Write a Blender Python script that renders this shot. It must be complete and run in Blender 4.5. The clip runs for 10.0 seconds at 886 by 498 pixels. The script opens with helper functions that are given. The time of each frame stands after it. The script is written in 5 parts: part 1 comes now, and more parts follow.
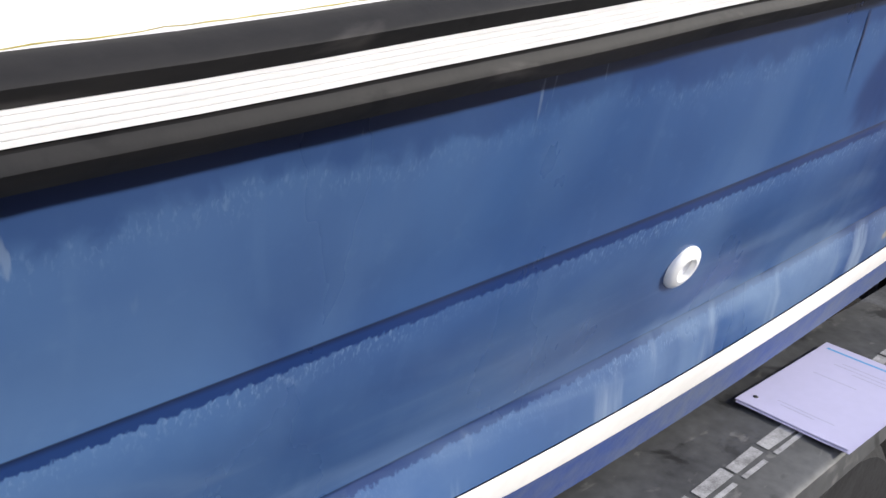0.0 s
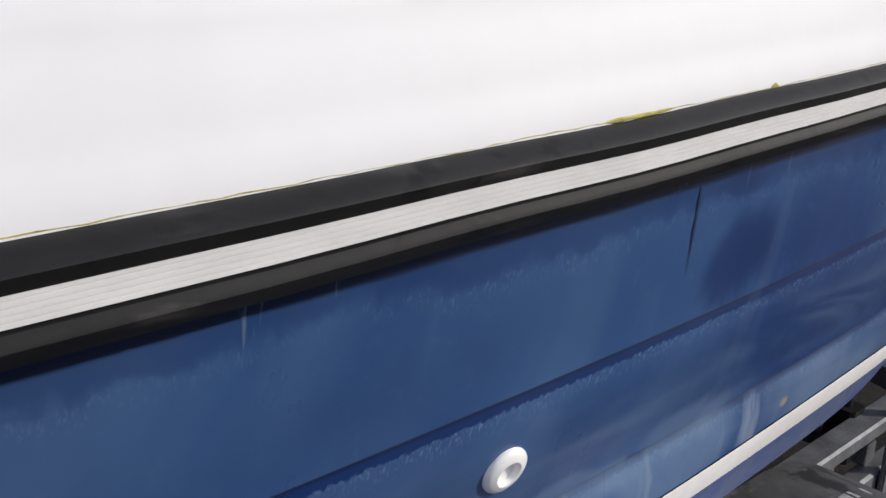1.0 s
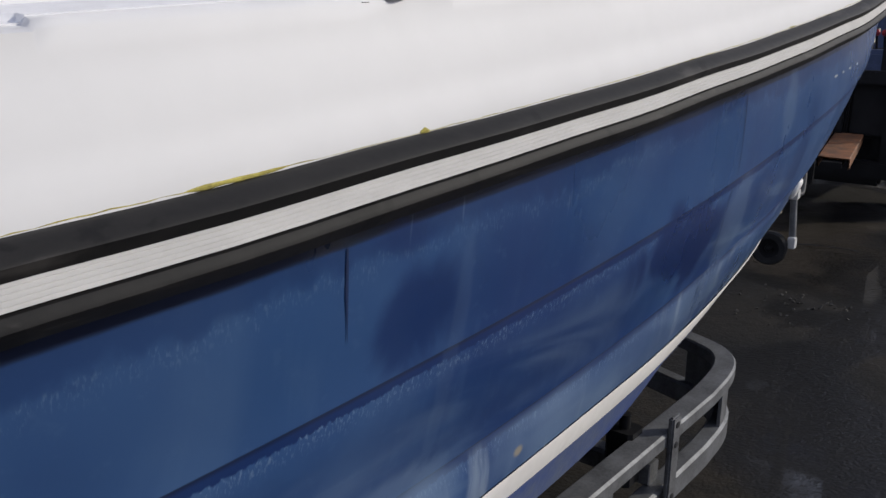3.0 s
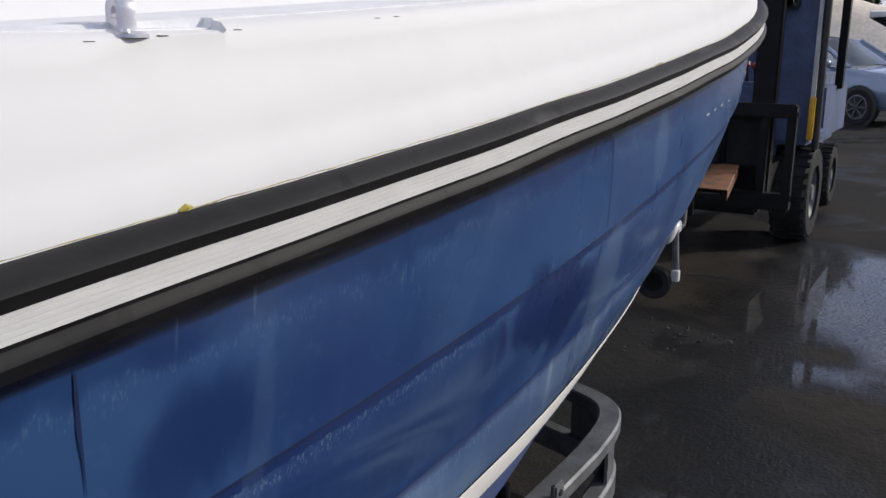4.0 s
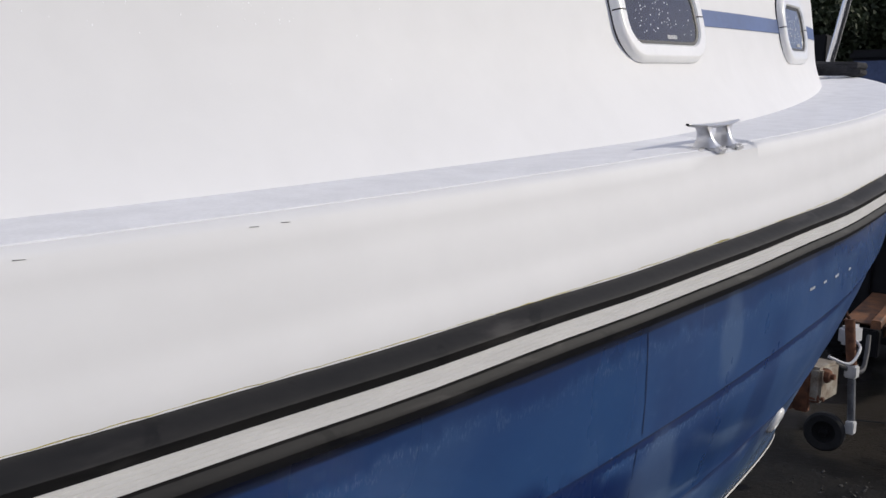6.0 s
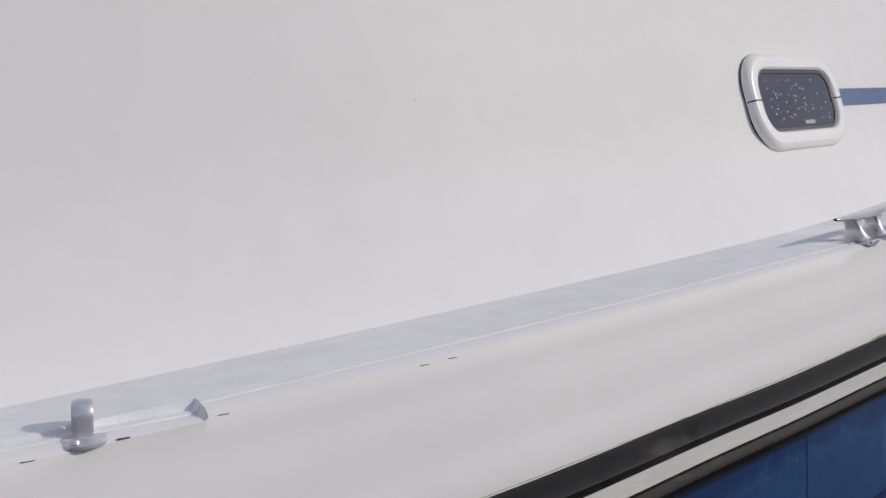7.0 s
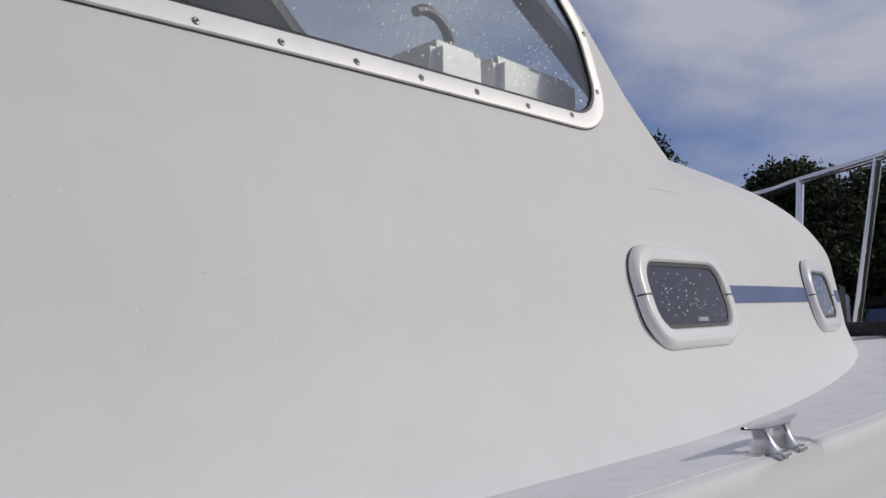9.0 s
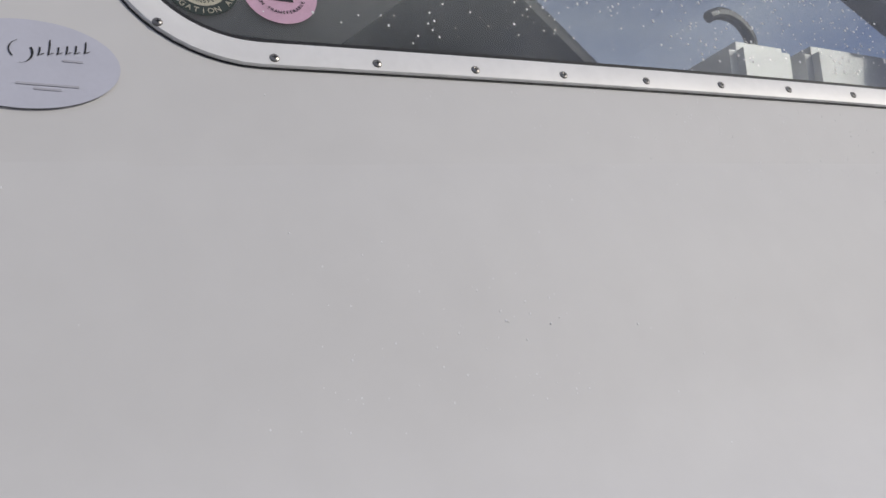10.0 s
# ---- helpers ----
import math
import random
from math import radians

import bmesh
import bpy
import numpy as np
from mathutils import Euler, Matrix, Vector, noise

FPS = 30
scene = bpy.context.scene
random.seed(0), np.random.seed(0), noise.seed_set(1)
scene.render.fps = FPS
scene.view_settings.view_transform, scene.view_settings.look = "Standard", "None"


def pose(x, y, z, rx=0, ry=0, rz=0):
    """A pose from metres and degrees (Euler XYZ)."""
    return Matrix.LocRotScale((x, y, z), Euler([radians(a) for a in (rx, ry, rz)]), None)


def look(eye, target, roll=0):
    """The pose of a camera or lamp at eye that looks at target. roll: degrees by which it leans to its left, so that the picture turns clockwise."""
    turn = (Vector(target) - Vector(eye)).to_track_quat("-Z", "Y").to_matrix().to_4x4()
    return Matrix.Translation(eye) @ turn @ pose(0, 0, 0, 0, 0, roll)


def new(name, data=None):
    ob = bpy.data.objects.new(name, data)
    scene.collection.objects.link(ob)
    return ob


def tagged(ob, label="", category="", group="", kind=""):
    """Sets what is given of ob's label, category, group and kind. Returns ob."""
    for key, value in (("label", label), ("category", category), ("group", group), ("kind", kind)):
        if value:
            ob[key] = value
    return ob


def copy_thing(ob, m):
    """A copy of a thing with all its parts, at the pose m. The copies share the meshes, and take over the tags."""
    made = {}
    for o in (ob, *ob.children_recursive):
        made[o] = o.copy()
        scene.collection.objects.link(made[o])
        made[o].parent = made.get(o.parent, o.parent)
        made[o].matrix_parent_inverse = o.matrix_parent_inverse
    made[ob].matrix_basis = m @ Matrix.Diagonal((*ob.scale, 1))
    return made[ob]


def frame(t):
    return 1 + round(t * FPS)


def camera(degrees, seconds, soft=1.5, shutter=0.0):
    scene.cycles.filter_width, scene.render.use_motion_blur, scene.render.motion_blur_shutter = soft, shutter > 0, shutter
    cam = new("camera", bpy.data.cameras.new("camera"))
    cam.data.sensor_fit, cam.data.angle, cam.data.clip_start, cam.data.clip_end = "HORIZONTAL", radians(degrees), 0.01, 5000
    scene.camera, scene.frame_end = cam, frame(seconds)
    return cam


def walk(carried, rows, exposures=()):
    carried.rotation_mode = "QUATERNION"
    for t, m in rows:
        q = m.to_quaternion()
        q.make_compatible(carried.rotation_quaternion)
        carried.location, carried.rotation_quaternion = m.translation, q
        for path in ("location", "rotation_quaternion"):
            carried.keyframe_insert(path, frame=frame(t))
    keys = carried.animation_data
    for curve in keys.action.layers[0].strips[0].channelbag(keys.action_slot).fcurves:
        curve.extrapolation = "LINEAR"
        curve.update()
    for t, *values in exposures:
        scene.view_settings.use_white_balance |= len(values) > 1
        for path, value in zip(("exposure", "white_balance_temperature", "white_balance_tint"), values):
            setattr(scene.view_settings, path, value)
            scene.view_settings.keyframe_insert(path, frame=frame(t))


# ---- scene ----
cam = camera(52.3, 10.0)
PATH = [
    (0, (-0.617, -0.925, 1.281), (0.652, 0.403, 0.491), 2.8),
    (0.5, (-0.504, -0.926, 1.302), (0.836, 0.393, 0.622), 0.7),
    (1, (-0.402, -0.974, 1.341), (0.898, 0.429, 0.757), 2.4),
    (1.5, (-0.346, -0.995, 1.351), (0.919, 0.455, 0.807), 0.6),
    (2.5, (-0.265, -1.039, 1.354), (1.171, 0.253, 0.837), 0.6),
    (3, (-0.2, -1.034, 1.358), (1.33, 0.141, 0.832), 0.9),
    (4.3, (0.048, -0.986, 1.361), (1.733, -0.003, 0.917), 0.6),
    (4.5, (0.088, -1.011, 1.358), (1.752, 0.01, 0.919), 1.0),
    (5, (0.198, -1.076, 1.377), (1.788, 0.057, 0.943), 3.5),
    (5.5, (0.249, -1.093, 1.403), (1.765, 0.152, 1.015), 1.8),
    (6, (0.259, -1.081, 1.449), (1.699, 0.284, 1.194), 1.9),
    (6.2, (0.253, -1.074, 1.461), (1.637, 0.354, 1.243), 0.9),
    (7.3, (0.212, -1.084, 1.518), (1.448, 0.487, 1.443), -1.2),
    (7.5, (0.211, -1.086, 1.516), (1.449, 0.485, 1.512), -1.5),
    (8, (0.208, -1.103, 1.521), (1.461, 0.442, 1.732), -0.2),
    (8.5, (0.275, -1.072, 1.516), (1.63, 0.375, 1.778), -0.1),
    (8.8, (0.327, -1.02, 1.513), (1.719, 0.386, 1.806), 0.7),
    (9, (0.359, -0.983, 1.511), (1.769, 0.402, 1.818), -0.4),
    (9.5, (0.374, -0.939, 1.532), (1.495, 0.691, 1.825), -3.7),
    (10, (0.402, -0.96, 1.52), (1.219, 0.82, 1.927), -3.4),
]
EXPOSURE = [(t, e, 6680, 7) for t, e in ((0, 1.28), (0.5, 0.90), (1, 0.52), (1.5, 0.38), (2.5, 0.16), (3.2, 0.24), (4.5, 0.42), (5.5, 0.28), (6, 0.14), (7.3, -0.22), (8, -0.29), (9, -0.36), (10, -0.37))]
walk(cam, [(t, look(eye, target, roll)) for t, eye, target, roll in PATH], EXPOSURE)

# ---- light ----
SUN_AZ, SUN_EL = -45.0, 27.0     # degrees: from the bow towards port, above the horizon
world = bpy.data.worlds.new("sky")
scene.world = world
world.use_nodes = True
wn, wl = world.node_tree.nodes, world.node_tree.links
sky = wn.new("ShaderNodeTexSky")
sky.sky_type, sky.sun_disc = "NISHITA", False
sky.sun_elevation = radians(SUN_EL)
sky.sun_rotation = radians(90 - SUN_AZ)
bg = wn["Background"]
bg.inputs["Strength"].default_value = 0.055
# thin high cloud over the blue
tc = wn.new("ShaderNodeTexCoord")
mp = wn.new("ShaderNodeMapping")
mp.inputs["Scale"].default_value = (1.0, 1.0, 2.6)
cn = wn.new("ShaderNodeTexNoise")
cn.inputs["Scale"].default_value, cn.inputs["Detail"].default_value = 2.6, 8
cn.inputs["Roughness"].default_value, cn.inputs["Distortion"].default_value = 0.55, 0.4
cr = wn.new("ShaderNodeValToRGB")
cr.color_ramp.elements[0].position, cr.color_ramp.elements[1].position = 0.30, 0.60
cm = wn.new("ShaderNodeMixRGB")
cm.inputs["Color2"].default_value = (9.6, 10.0, 12.2, 1)
wl.new(tc.outputs["Generated"], mp.inputs["Vector"])
wl.new(mp.outputs["Vector"], cn.inputs["Vector"])
wl.new(cn.outputs["Fac"], cr.inputs["Fac"])
wl.new(cr.outputs["Color"], cm.inputs["Fac"])
deep = wn.new("ShaderNodeMixRGB")
deep.blend_type, deep.inputs["Fac"].default_value = "MULTIPLY", 1.0
deep.inputs["Color2"].default_value = (1.5, 1.5, 2.1, 1)
wl.new(sky.outputs["Color"], deep.inputs["Color1"])
wl.new(deep.outputs["Color"], cm.inputs["Color1"])
wl.new(cm.outputs["Color"], bg.inputs["Color"])
sun = new("sun", bpy.data.lights.new("sun", "SUN"))
sun.data.energy, sun.data.angle, sun.data.color = 2.2, radians(2.0), (1.0, 0.94, 0.85)
sa, se = radians(SUN_AZ), radians(SUN_EL)
sun.matrix_world = look((math.cos(sa) * math.cos(se) * 20, math.sin(sa) * math.cos(se) * 20, math.sin(se) * 20), (0, 0, 0))


# ---- materials ----
def material(name, color, rough=0.5, metal=0.0, var=0.0, scale=8.0, bump=0.0, bscale=60.0, second=None, stretch=(1, 1, 1), coat=0.0, detail=6.0):
    """A principled material with colour variation at two scales and fine relief, in object space."""
    m = bpy.data.materials.new(name)
    m.use_nodes = True
    n, l = m.node_tree.nodes, m.node_tree.links
    b = n["Principled BSDF"]
    b.inputs["Base Color"].default_value = (*color, 1)
    b.inputs["Roughness"].default_value = rough
    b.inputs["Metallic"].default_value = metal
    b.inputs["Coat Weight"].default_value = coat
    geo = n.new("ShaderNodeNewGeometry")
    if var > 0 or second:
        mpn = n.new("ShaderNodeMapping")
        mpn.inputs["Scale"].default_value = stretch
        l.new(geo.outputs["Position"], mpn.inputs["Vector"])
        big = n.new("ShaderNodeTexNoise")
        big.inputs["Scale"].default_value, big.inputs["Detail"].default_value = scale, detail
        l.new(mpn.outputs["Vector"], big.inputs["Vector"])
        fine = n.new("ShaderNodeTexNoise")
        fine.inputs["Scale"].default_value, fine.inputs["Detail"].default_value = scale * 9, 4
        l.new(mpn.outputs["Vector"], fine.inputs["Vector"])
        mix = n.new("ShaderNodeMath")
        mix.operation = "MULTIPLY_ADD"
        mix.inputs[1].default_value = 0.35
        l.new(fine.outputs["Fac"], mix.inputs[0])
        sc = n.new("ShaderNodeMath")
        sc.operation = "MULTIPLY"
        sc.inputs[1].default_value = 0.65
        l.new(big.outputs["Fac"], sc.inputs[0])
        l.new(sc.outputs[0], mix.inputs[2])
        ramp = n.new("ShaderNodeValToRGB")
        ramp.color_ramp.elements[0].position, ramp.color_ramp.elements[1].position = 0.36, 0.64
        dark = second or tuple(c * (1 - var) for c in color)
        lite = color if second else tuple(min(1, c * (1 + var)) for c in color)
        ramp.color_ramp.elements[0].color, ramp.color_ramp.elements[1].color = (*dark, 1), (*lite, 1)
        l.new(mix.outputs[0], ramp.inputs["Fac"])
        l.new(ramp.outputs["Color"], b.inputs["Base Color"])
    if bump > 0:
        bn = n.new("ShaderNodeTexNoise")
        bn.inputs["Scale"].default_value, bn.inputs["Detail"].default_value = bscale, 4
        l.new(geo.outputs["Position"], bn.inputs["Vector"])
        bp = n.new("ShaderNodeBump")
        bp.inputs["Strength"].default_value, bp.inputs["Distance"].default_value = bump, 0.01
        l.new(bn.outputs["Fac"], bp.inputs["Height"])
        l.new(bp.outputs["Normal"], b.inputs["Normal"])
    return m


def hull_material():
    """Blue gelcoat, chalked by the sun, with runs, scrubbed patches and two unfaded blotches."""
    m = bpy.data.materials.new("faded_blue_gelcoat")
    m.use_nodes = True
    n, l = m.node_tree.nodes, m.node_tree.links
    b = n["Principled BSDF"]
    geo = n.new("ShaderNodeNewGeometry")

    def noisy(scale, stretch, detail=6, dist=0.0):
        mpn = n.new("ShaderNodeMapping")
        mpn.inputs["Scale"].default_value = stretch
        l.new(geo.outputs["Position"], mpn.inputs["Vector"])
        t = n.new("ShaderNodeTexNoise")
        t.inputs["Scale"].default_value, t.inputs["Detail"].default_value, t.inputs["Distortion"].default_value = scale, detail, dist
        l.new(mpn.outputs["Vector"], t.inputs["Vector"])
        return t.outputs["Fac"]

    def ramp(v, lo, hi, a=0.0, c=1.0):
        r = n.new("ShaderNodeMapRange")
        r.interpolation_type = "SMOOTHSTEP"
        for k, q in enumerate((lo, hi, a, c)):
            r.inputs[k + 1].default_value = q
        l.new(v, r.inputs[0])
        return r.outputs[0]

    def mixc(f, c1, c2):
        x = n.new("ShaderNodeMixRGB")
        for k, c in ((1, c1), (2, c2)):
            if isinstance(c, tuple):
                x.inputs[k].default_value = (*c, 1)
            else:
                l.new(c, x.inputs[k])
        l.new(f, x.inputs[0])
        return x.outputs[0]

    def mul(a, c):
        x = n.new("ShaderNodeMath")
        x.operation = "MULTIPLY"
        for k, q in ((0, a), (1, c)):
            if isinstance(q, (int, float)):
                x.inputs[k].default_value = q
            else:
                l.new(q, x.inputs[k])
        return x.outputs[0]

    def blob(x0, z0, rx, rz):
        """A patch with a soft torn outline round a place on the side."""
        mpn = n.new("ShaderNodeMapping")
        mpn.inputs["Location"].default_value = (-x0 / rx, 0, -z0 / rz)
        mpn.inputs["Scale"].default_value = (1 / rx, 0.0, 1 / rz)
        l.new(geo.outputs["Position"], mpn.inputs["Vector"])
        ln = n.new("ShaderNodeVectorMath")
        ln.operation = "LENGTH"
        l.new(mpn.outputs["Vector"], ln.inputs[0])
        ad = n.new("ShaderNodeMath")
        ad.operation = "ADD"
        l.new(ln.outputs["Value"], ad.inputs[0])
        l.new(ramp(noisy(11, (1, 1, 0.6), 6, 0.6), 0.3, 0.7, -0.30, 0.30), ad.inputs[1])
        return ramp(ad.outputs[0], 0.55, 1.10, 1.0, 0.0)

    deep, mid, chalk = HULL_DEEP, HULL_MID, HULL_CHALK
    c = mixc(ramp(noisy(2.2, (1, 1, 1.3), 5, 0.6), 0.34, 0.62), deep, mid)
    c = mixc(mul(ramp(noisy(3.6, (1, 1, 0.45), 7, 1.5), 0.48, 0.74), 0.20), c, chalk)
    c = mixc(mul(ramp(noisy(5.0, (1.0, 1, 2.4), 6, 1.0), 0.52, 0.74), 0.22), c, deep)
    c = mixc(mul(ramp(noisy(26.0, (1, 1, 0.06), 5, 0.2), 0.60, 0.76), 0.10), c, chalk)
    c = mixc(mul(ramp(noisy(55.0, (1, 1, 1), 4), 0.58, 0.75), 0.10), c, chalk)
    sep = n.new("ShaderNodeSeparateXYZ")
    l.new(geo.outputs["Position"], sep.inputs[0])
    # the after part is blended more evenly towards the pale blue
    c = mixc(mul(ramp(sep.outputs["X"], 0.75, -0.35), ramp(noisy(3.0, (1, 1, 0.8), 5, 0.8), 0.25, 0.70, 0.10, 0.42)), c, chalk)

    def math2(op, a, c):
        x = n.new("ShaderNodeMath")
        x.operation = op
        for k, q in ((0, a), (1, c)):
            if isinstance(q, (int, float)):
                x.inputs[k].default_value = q
            else:
                l.new(q, x.inputs[k])
        return x.outputs[0]

    def over(zc, dz=0.0):
        """Height over one of the boat's long lines."""
        s = zc[-1]
        for q in zc[-2::-1]:
            s = math2("ADD", math2("MULTIPLY", sep.outputs["X"], s), q)
        return math2("SUBTRACT", math2("SUBTRACT", sep.outputs["Z"], dz), s)

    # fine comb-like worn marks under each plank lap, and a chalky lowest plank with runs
    comb = ramp(noisy(420.0, (1, 1, 0.3), 7, 0.4), 0.50, 0.70)
    here = ramp(noisy(2.3, (1, 1, 0.2), 4), 0.34, 0.58)
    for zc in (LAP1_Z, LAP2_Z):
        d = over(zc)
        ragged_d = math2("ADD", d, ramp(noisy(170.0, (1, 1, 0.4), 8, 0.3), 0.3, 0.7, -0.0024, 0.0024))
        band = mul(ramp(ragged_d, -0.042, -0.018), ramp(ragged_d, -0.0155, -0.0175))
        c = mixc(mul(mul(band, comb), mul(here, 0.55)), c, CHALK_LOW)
        # navy strip below the lap: unfaded blue and the lap's shade in one colour
        c = mixc(mul(mul(ramp(ragged_d, -0.0180, -0.0150), ramp(d, 0.0012, -0.0005)), 0.88), c, UNFADED_AND_SHADE)
        # thin black line painted in as the lap edge's shadow
        c = mixc(mul(mul(ramp(d, -0.0095, -0.0040), ramp(d, 0.0016, 0.0004)), 0.75), c, SHADE_BLACK)
    d2 = over(LAP2_Z)
    lowest = ramp(d2, -0.002, -0.022)
    c = mixc(mul(lowest, ramp(noisy(4.5, (0.8, 1, 0.5), 7, 1.0), 0.34, 0.68, 0.04, 0.52)), c, CHALK_LOW)
    c = mixc(mul(lowest, mul(ramp(noisy(24.0, (1, 1, 0.10), 5, 0.3), 0.54, 0.72), 0.42)), c, CHALK_RUN)
    # swirls scrubbed across the middle plank
    c = mixc(mul(ramp(over(LAP1_Z), -0.01, -0.10), mul(ramp(noisy(6.0, (0.35, 1, 1.6), 6, 1.4), 0.48, 0.72), 0.30)), c, CHALK_LOW)
    # unfaded blue below the fender with a finely torn lower edge, and its black shadow painted against the rubber
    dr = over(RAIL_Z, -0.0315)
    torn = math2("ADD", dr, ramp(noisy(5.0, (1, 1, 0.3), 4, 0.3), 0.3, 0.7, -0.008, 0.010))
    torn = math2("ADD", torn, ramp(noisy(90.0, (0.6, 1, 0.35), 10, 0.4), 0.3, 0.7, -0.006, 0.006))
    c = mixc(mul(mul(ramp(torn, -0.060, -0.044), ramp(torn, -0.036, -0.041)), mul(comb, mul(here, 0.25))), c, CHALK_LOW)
    c = mixc(mul(ramp(torn, -0.046, -0.028), 0.46), c, UNFADED_AND_SHADE)
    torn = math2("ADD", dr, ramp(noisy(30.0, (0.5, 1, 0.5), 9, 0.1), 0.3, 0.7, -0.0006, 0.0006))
    c = mixc(mul(ramp(torn, -0.0190, -0.0150), 0.88), c, SHADE_BLACK)
    # short pale drips
    c = mixc(mul(mul(ramp(dr, -0.11, -0.045), ramp(noisy(70.0, (1, 1, 0.035), 3), 0.68, 0.75)), 0.22), c, CHALK_RUN)
    for x0, z0, rx, rz, k in BLOTCHES:
        c = mixc(mul(blob(x0, z0, rx, rz), k), c, UNFADED_AND_SHADE)
    for x0, z0, rx, rz, k in SCRUBS:
        c = mixc(mul(blob(x0, z0, rx, rz), k), c, CHALK_LOW)
    c = mixc(mul(blob(0.669, 0.820, 0.016, 0.013), 0.8), c, (0.34, 0.29, 0.20))
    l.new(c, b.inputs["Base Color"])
    b.inputs["Specular IOR Level"].default_value = 0.40
    rr = ramp(noisy(6.0, (1, 1, 0.4), 5), 0.35, 0.65, 0.26, 0.46)
    l.new(rr, b.inputs["Roughness"])
    bp = n.new("ShaderNodeBump")
    bp.inputs["Strength"].default_value, bp.inputs["Distance"].default_value = 0.03, 0.02
    l.new(noisy(9.0, (1, 1, 1), 2), bp.inputs["Height"])
    l.new(bp.outputs["Normal"], b.inputs["Normal"])
    return m


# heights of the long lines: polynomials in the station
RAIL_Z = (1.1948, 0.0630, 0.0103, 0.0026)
LAP1_Z, LAP2_Z = (0.9936, 0.0715, 0.0053, 0.0132), (0.8154, 0.0886, -0.0128, 0.0238)
SHADE_BLACK = (0.006, 0.010, 0.028)
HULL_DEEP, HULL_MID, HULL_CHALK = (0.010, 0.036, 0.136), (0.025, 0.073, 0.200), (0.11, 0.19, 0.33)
UNFADED_AND_SHADE, CHALK_LOW, CHALK_RUN = (0.005, 0.021, 0.100), (0.19, 0.275, 0.40), (0.36, 0.44, 0.52)
BLOTCHES = [(0.400, 1.083, 0.070, 0.064, 0.75), (1.01, 1.028, 0.16, 0.066, 0.92), (1.068, 1.014, 0.045, 0.075, 0.8), (0.375, 1.160, 0.06, 0.022, 0.5), (1.5, 1.08, 0.05, 0.12, 0.45)]
SCRUBS = [(0.475, 1.0, 0.012, 0.17, 0.07), (0.42, 0.86, 0.09, 0.04, 0.30), (1.22, 1.03, 0.06, 0.09, 0.22), (1.35, 1.2, 0.04, 0.06, 0.22), (0.25, 0.83, 0.16, 0.03, 0.35)]
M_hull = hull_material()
M_boot = material("white_boot_paint", (0.78, 0.76, 0.72), 0.45, var=0.08, scale=6)
M_anti = material("blue_antifouling", (0.105, 0.13, 0.19), 0.75, second=(0.03, 0.065, 0.23), scale=4, bump=0.1, bscale=90)
M_gel = material("white_gelcoat", (0.70, 0.695, 0.695), 0.60, var=0.03, scale=2.5, bump=0.012, bscale=14)
M_skid = material("grey_non_skid", (0.75, 0.752, 0.775), 0.75, var=0.06, scale=30, bump=0.12, bscale=700)
M_rub = material("black_rubber", (0.017, 0.016, 0.016), 0.62, second=(0.008, 0.008, 0.009), scale=9, bump=0.06, bscale=55, stretch=(0.45, 0.45, 2.2), detail=9)
M_ins = material("white_vinyl", (0.66, 0.65, 0.635), 0.5, var=0.06, scale=20, stretch=(1, 1, 4))
M_alu = material("brushed_aluminium", (0.86, 0.855, 0.85), 0.5, 0.2, var=0.04, scale=14, bump=0.01, bscale=200)
M_steel = material("polished_steel", (0.68, 0.69, 0.72), 0.16, 1.0)
M_plast = material("white_plastic", (0.88, 0.87, 0.84), 0.28, var=0.03, scale=15, coat=0.4)
M_screw = material("dull_screw_steel", (0.30, 0.29, 0.28), 0.35, 0.9, var=0.2, scale=120)
M_seal = material("black_sealant", (0.012, 0.012, 0.013), 0.5)
M_stripe = material("blue_stripe", (0.055, 0.10, 0.24), 0.4, var=0.15, scale=10)
M_galv = material("galvanised_steel", (0.145, 0.15, 0.16), 0.6, 0.5, var=0.35, scale=16, bump=0.05, bscale=50)
M_dark = material("dark_machine_paint", (0.006, 0.006, 0.007), 0.6, var=0.4, scale=12)
M_tyre = material("tyre_rubber", (0.022, 0.022, 0.023), 0.8, var=0.3, scale=20, bump=0.1)
M_fblue = material("blue_machine_paint", (0.075, 0.105, 0.20), 0.5, var=0.25, scale=6)
M_yell = material("yellow_machine_paint", (0.62, 0.36, 0.03), 0.45, var=0.2, scale=9)
M_orng = material("orange_worn_paint", (0.27, 0.115, 0.05), 0.6, second=(0.075, 0.045, 0.03), scale=14, bump=0.08)
M_rust = material("rust", (0.13, 0.052, 0.025), 0.85, var=0.5, scale=30, bump=0.2)
M_paper = material("white_paper", (0.42, 0.41, 0.57), 0.7, var=0.03, scale=8)
M_pblue = material("blue_print", (0.10, 0.30, 0.55), 0.7, var=0.05)
M_pgrey = material("grey_print", (0.34, 0.34, 0.46), 0.7, var=0.05)
M_mud = material("dirty_mudguard", (0.088, 0.090, 0.092), 0.5, second=(0.034, 0.035, 0.036), scale=6, bump=0.06, bscale=40)
M_tape = material("worn_white_tape", (0.27, 0.27, 0.275), 0.85, var=0.4, scale=50)
M_cream = material("cream_paint_with_rust", (0.36, 0.33, 0.27), 0.6, second=(0.15, 0.10, 0.065), scale=22)
M_car = material("blue_car_paint", (0.22, 0.27, 0.38), 0.25, 0.3, var=0.06, scale=3, coat=1.0)
M_blk = material("black_plastic", (0.02, 0.02, 0.022), 0.5, var=0.2)
M_lgrey = material("light_grey_paint", (0.5, 0.5, 0.5), 0.5, var=0.15)
M_tarp = material("beige_tarpaulin", (0.80, 0.70, 0.56), 0.7, var=0.22, scale=1.2)
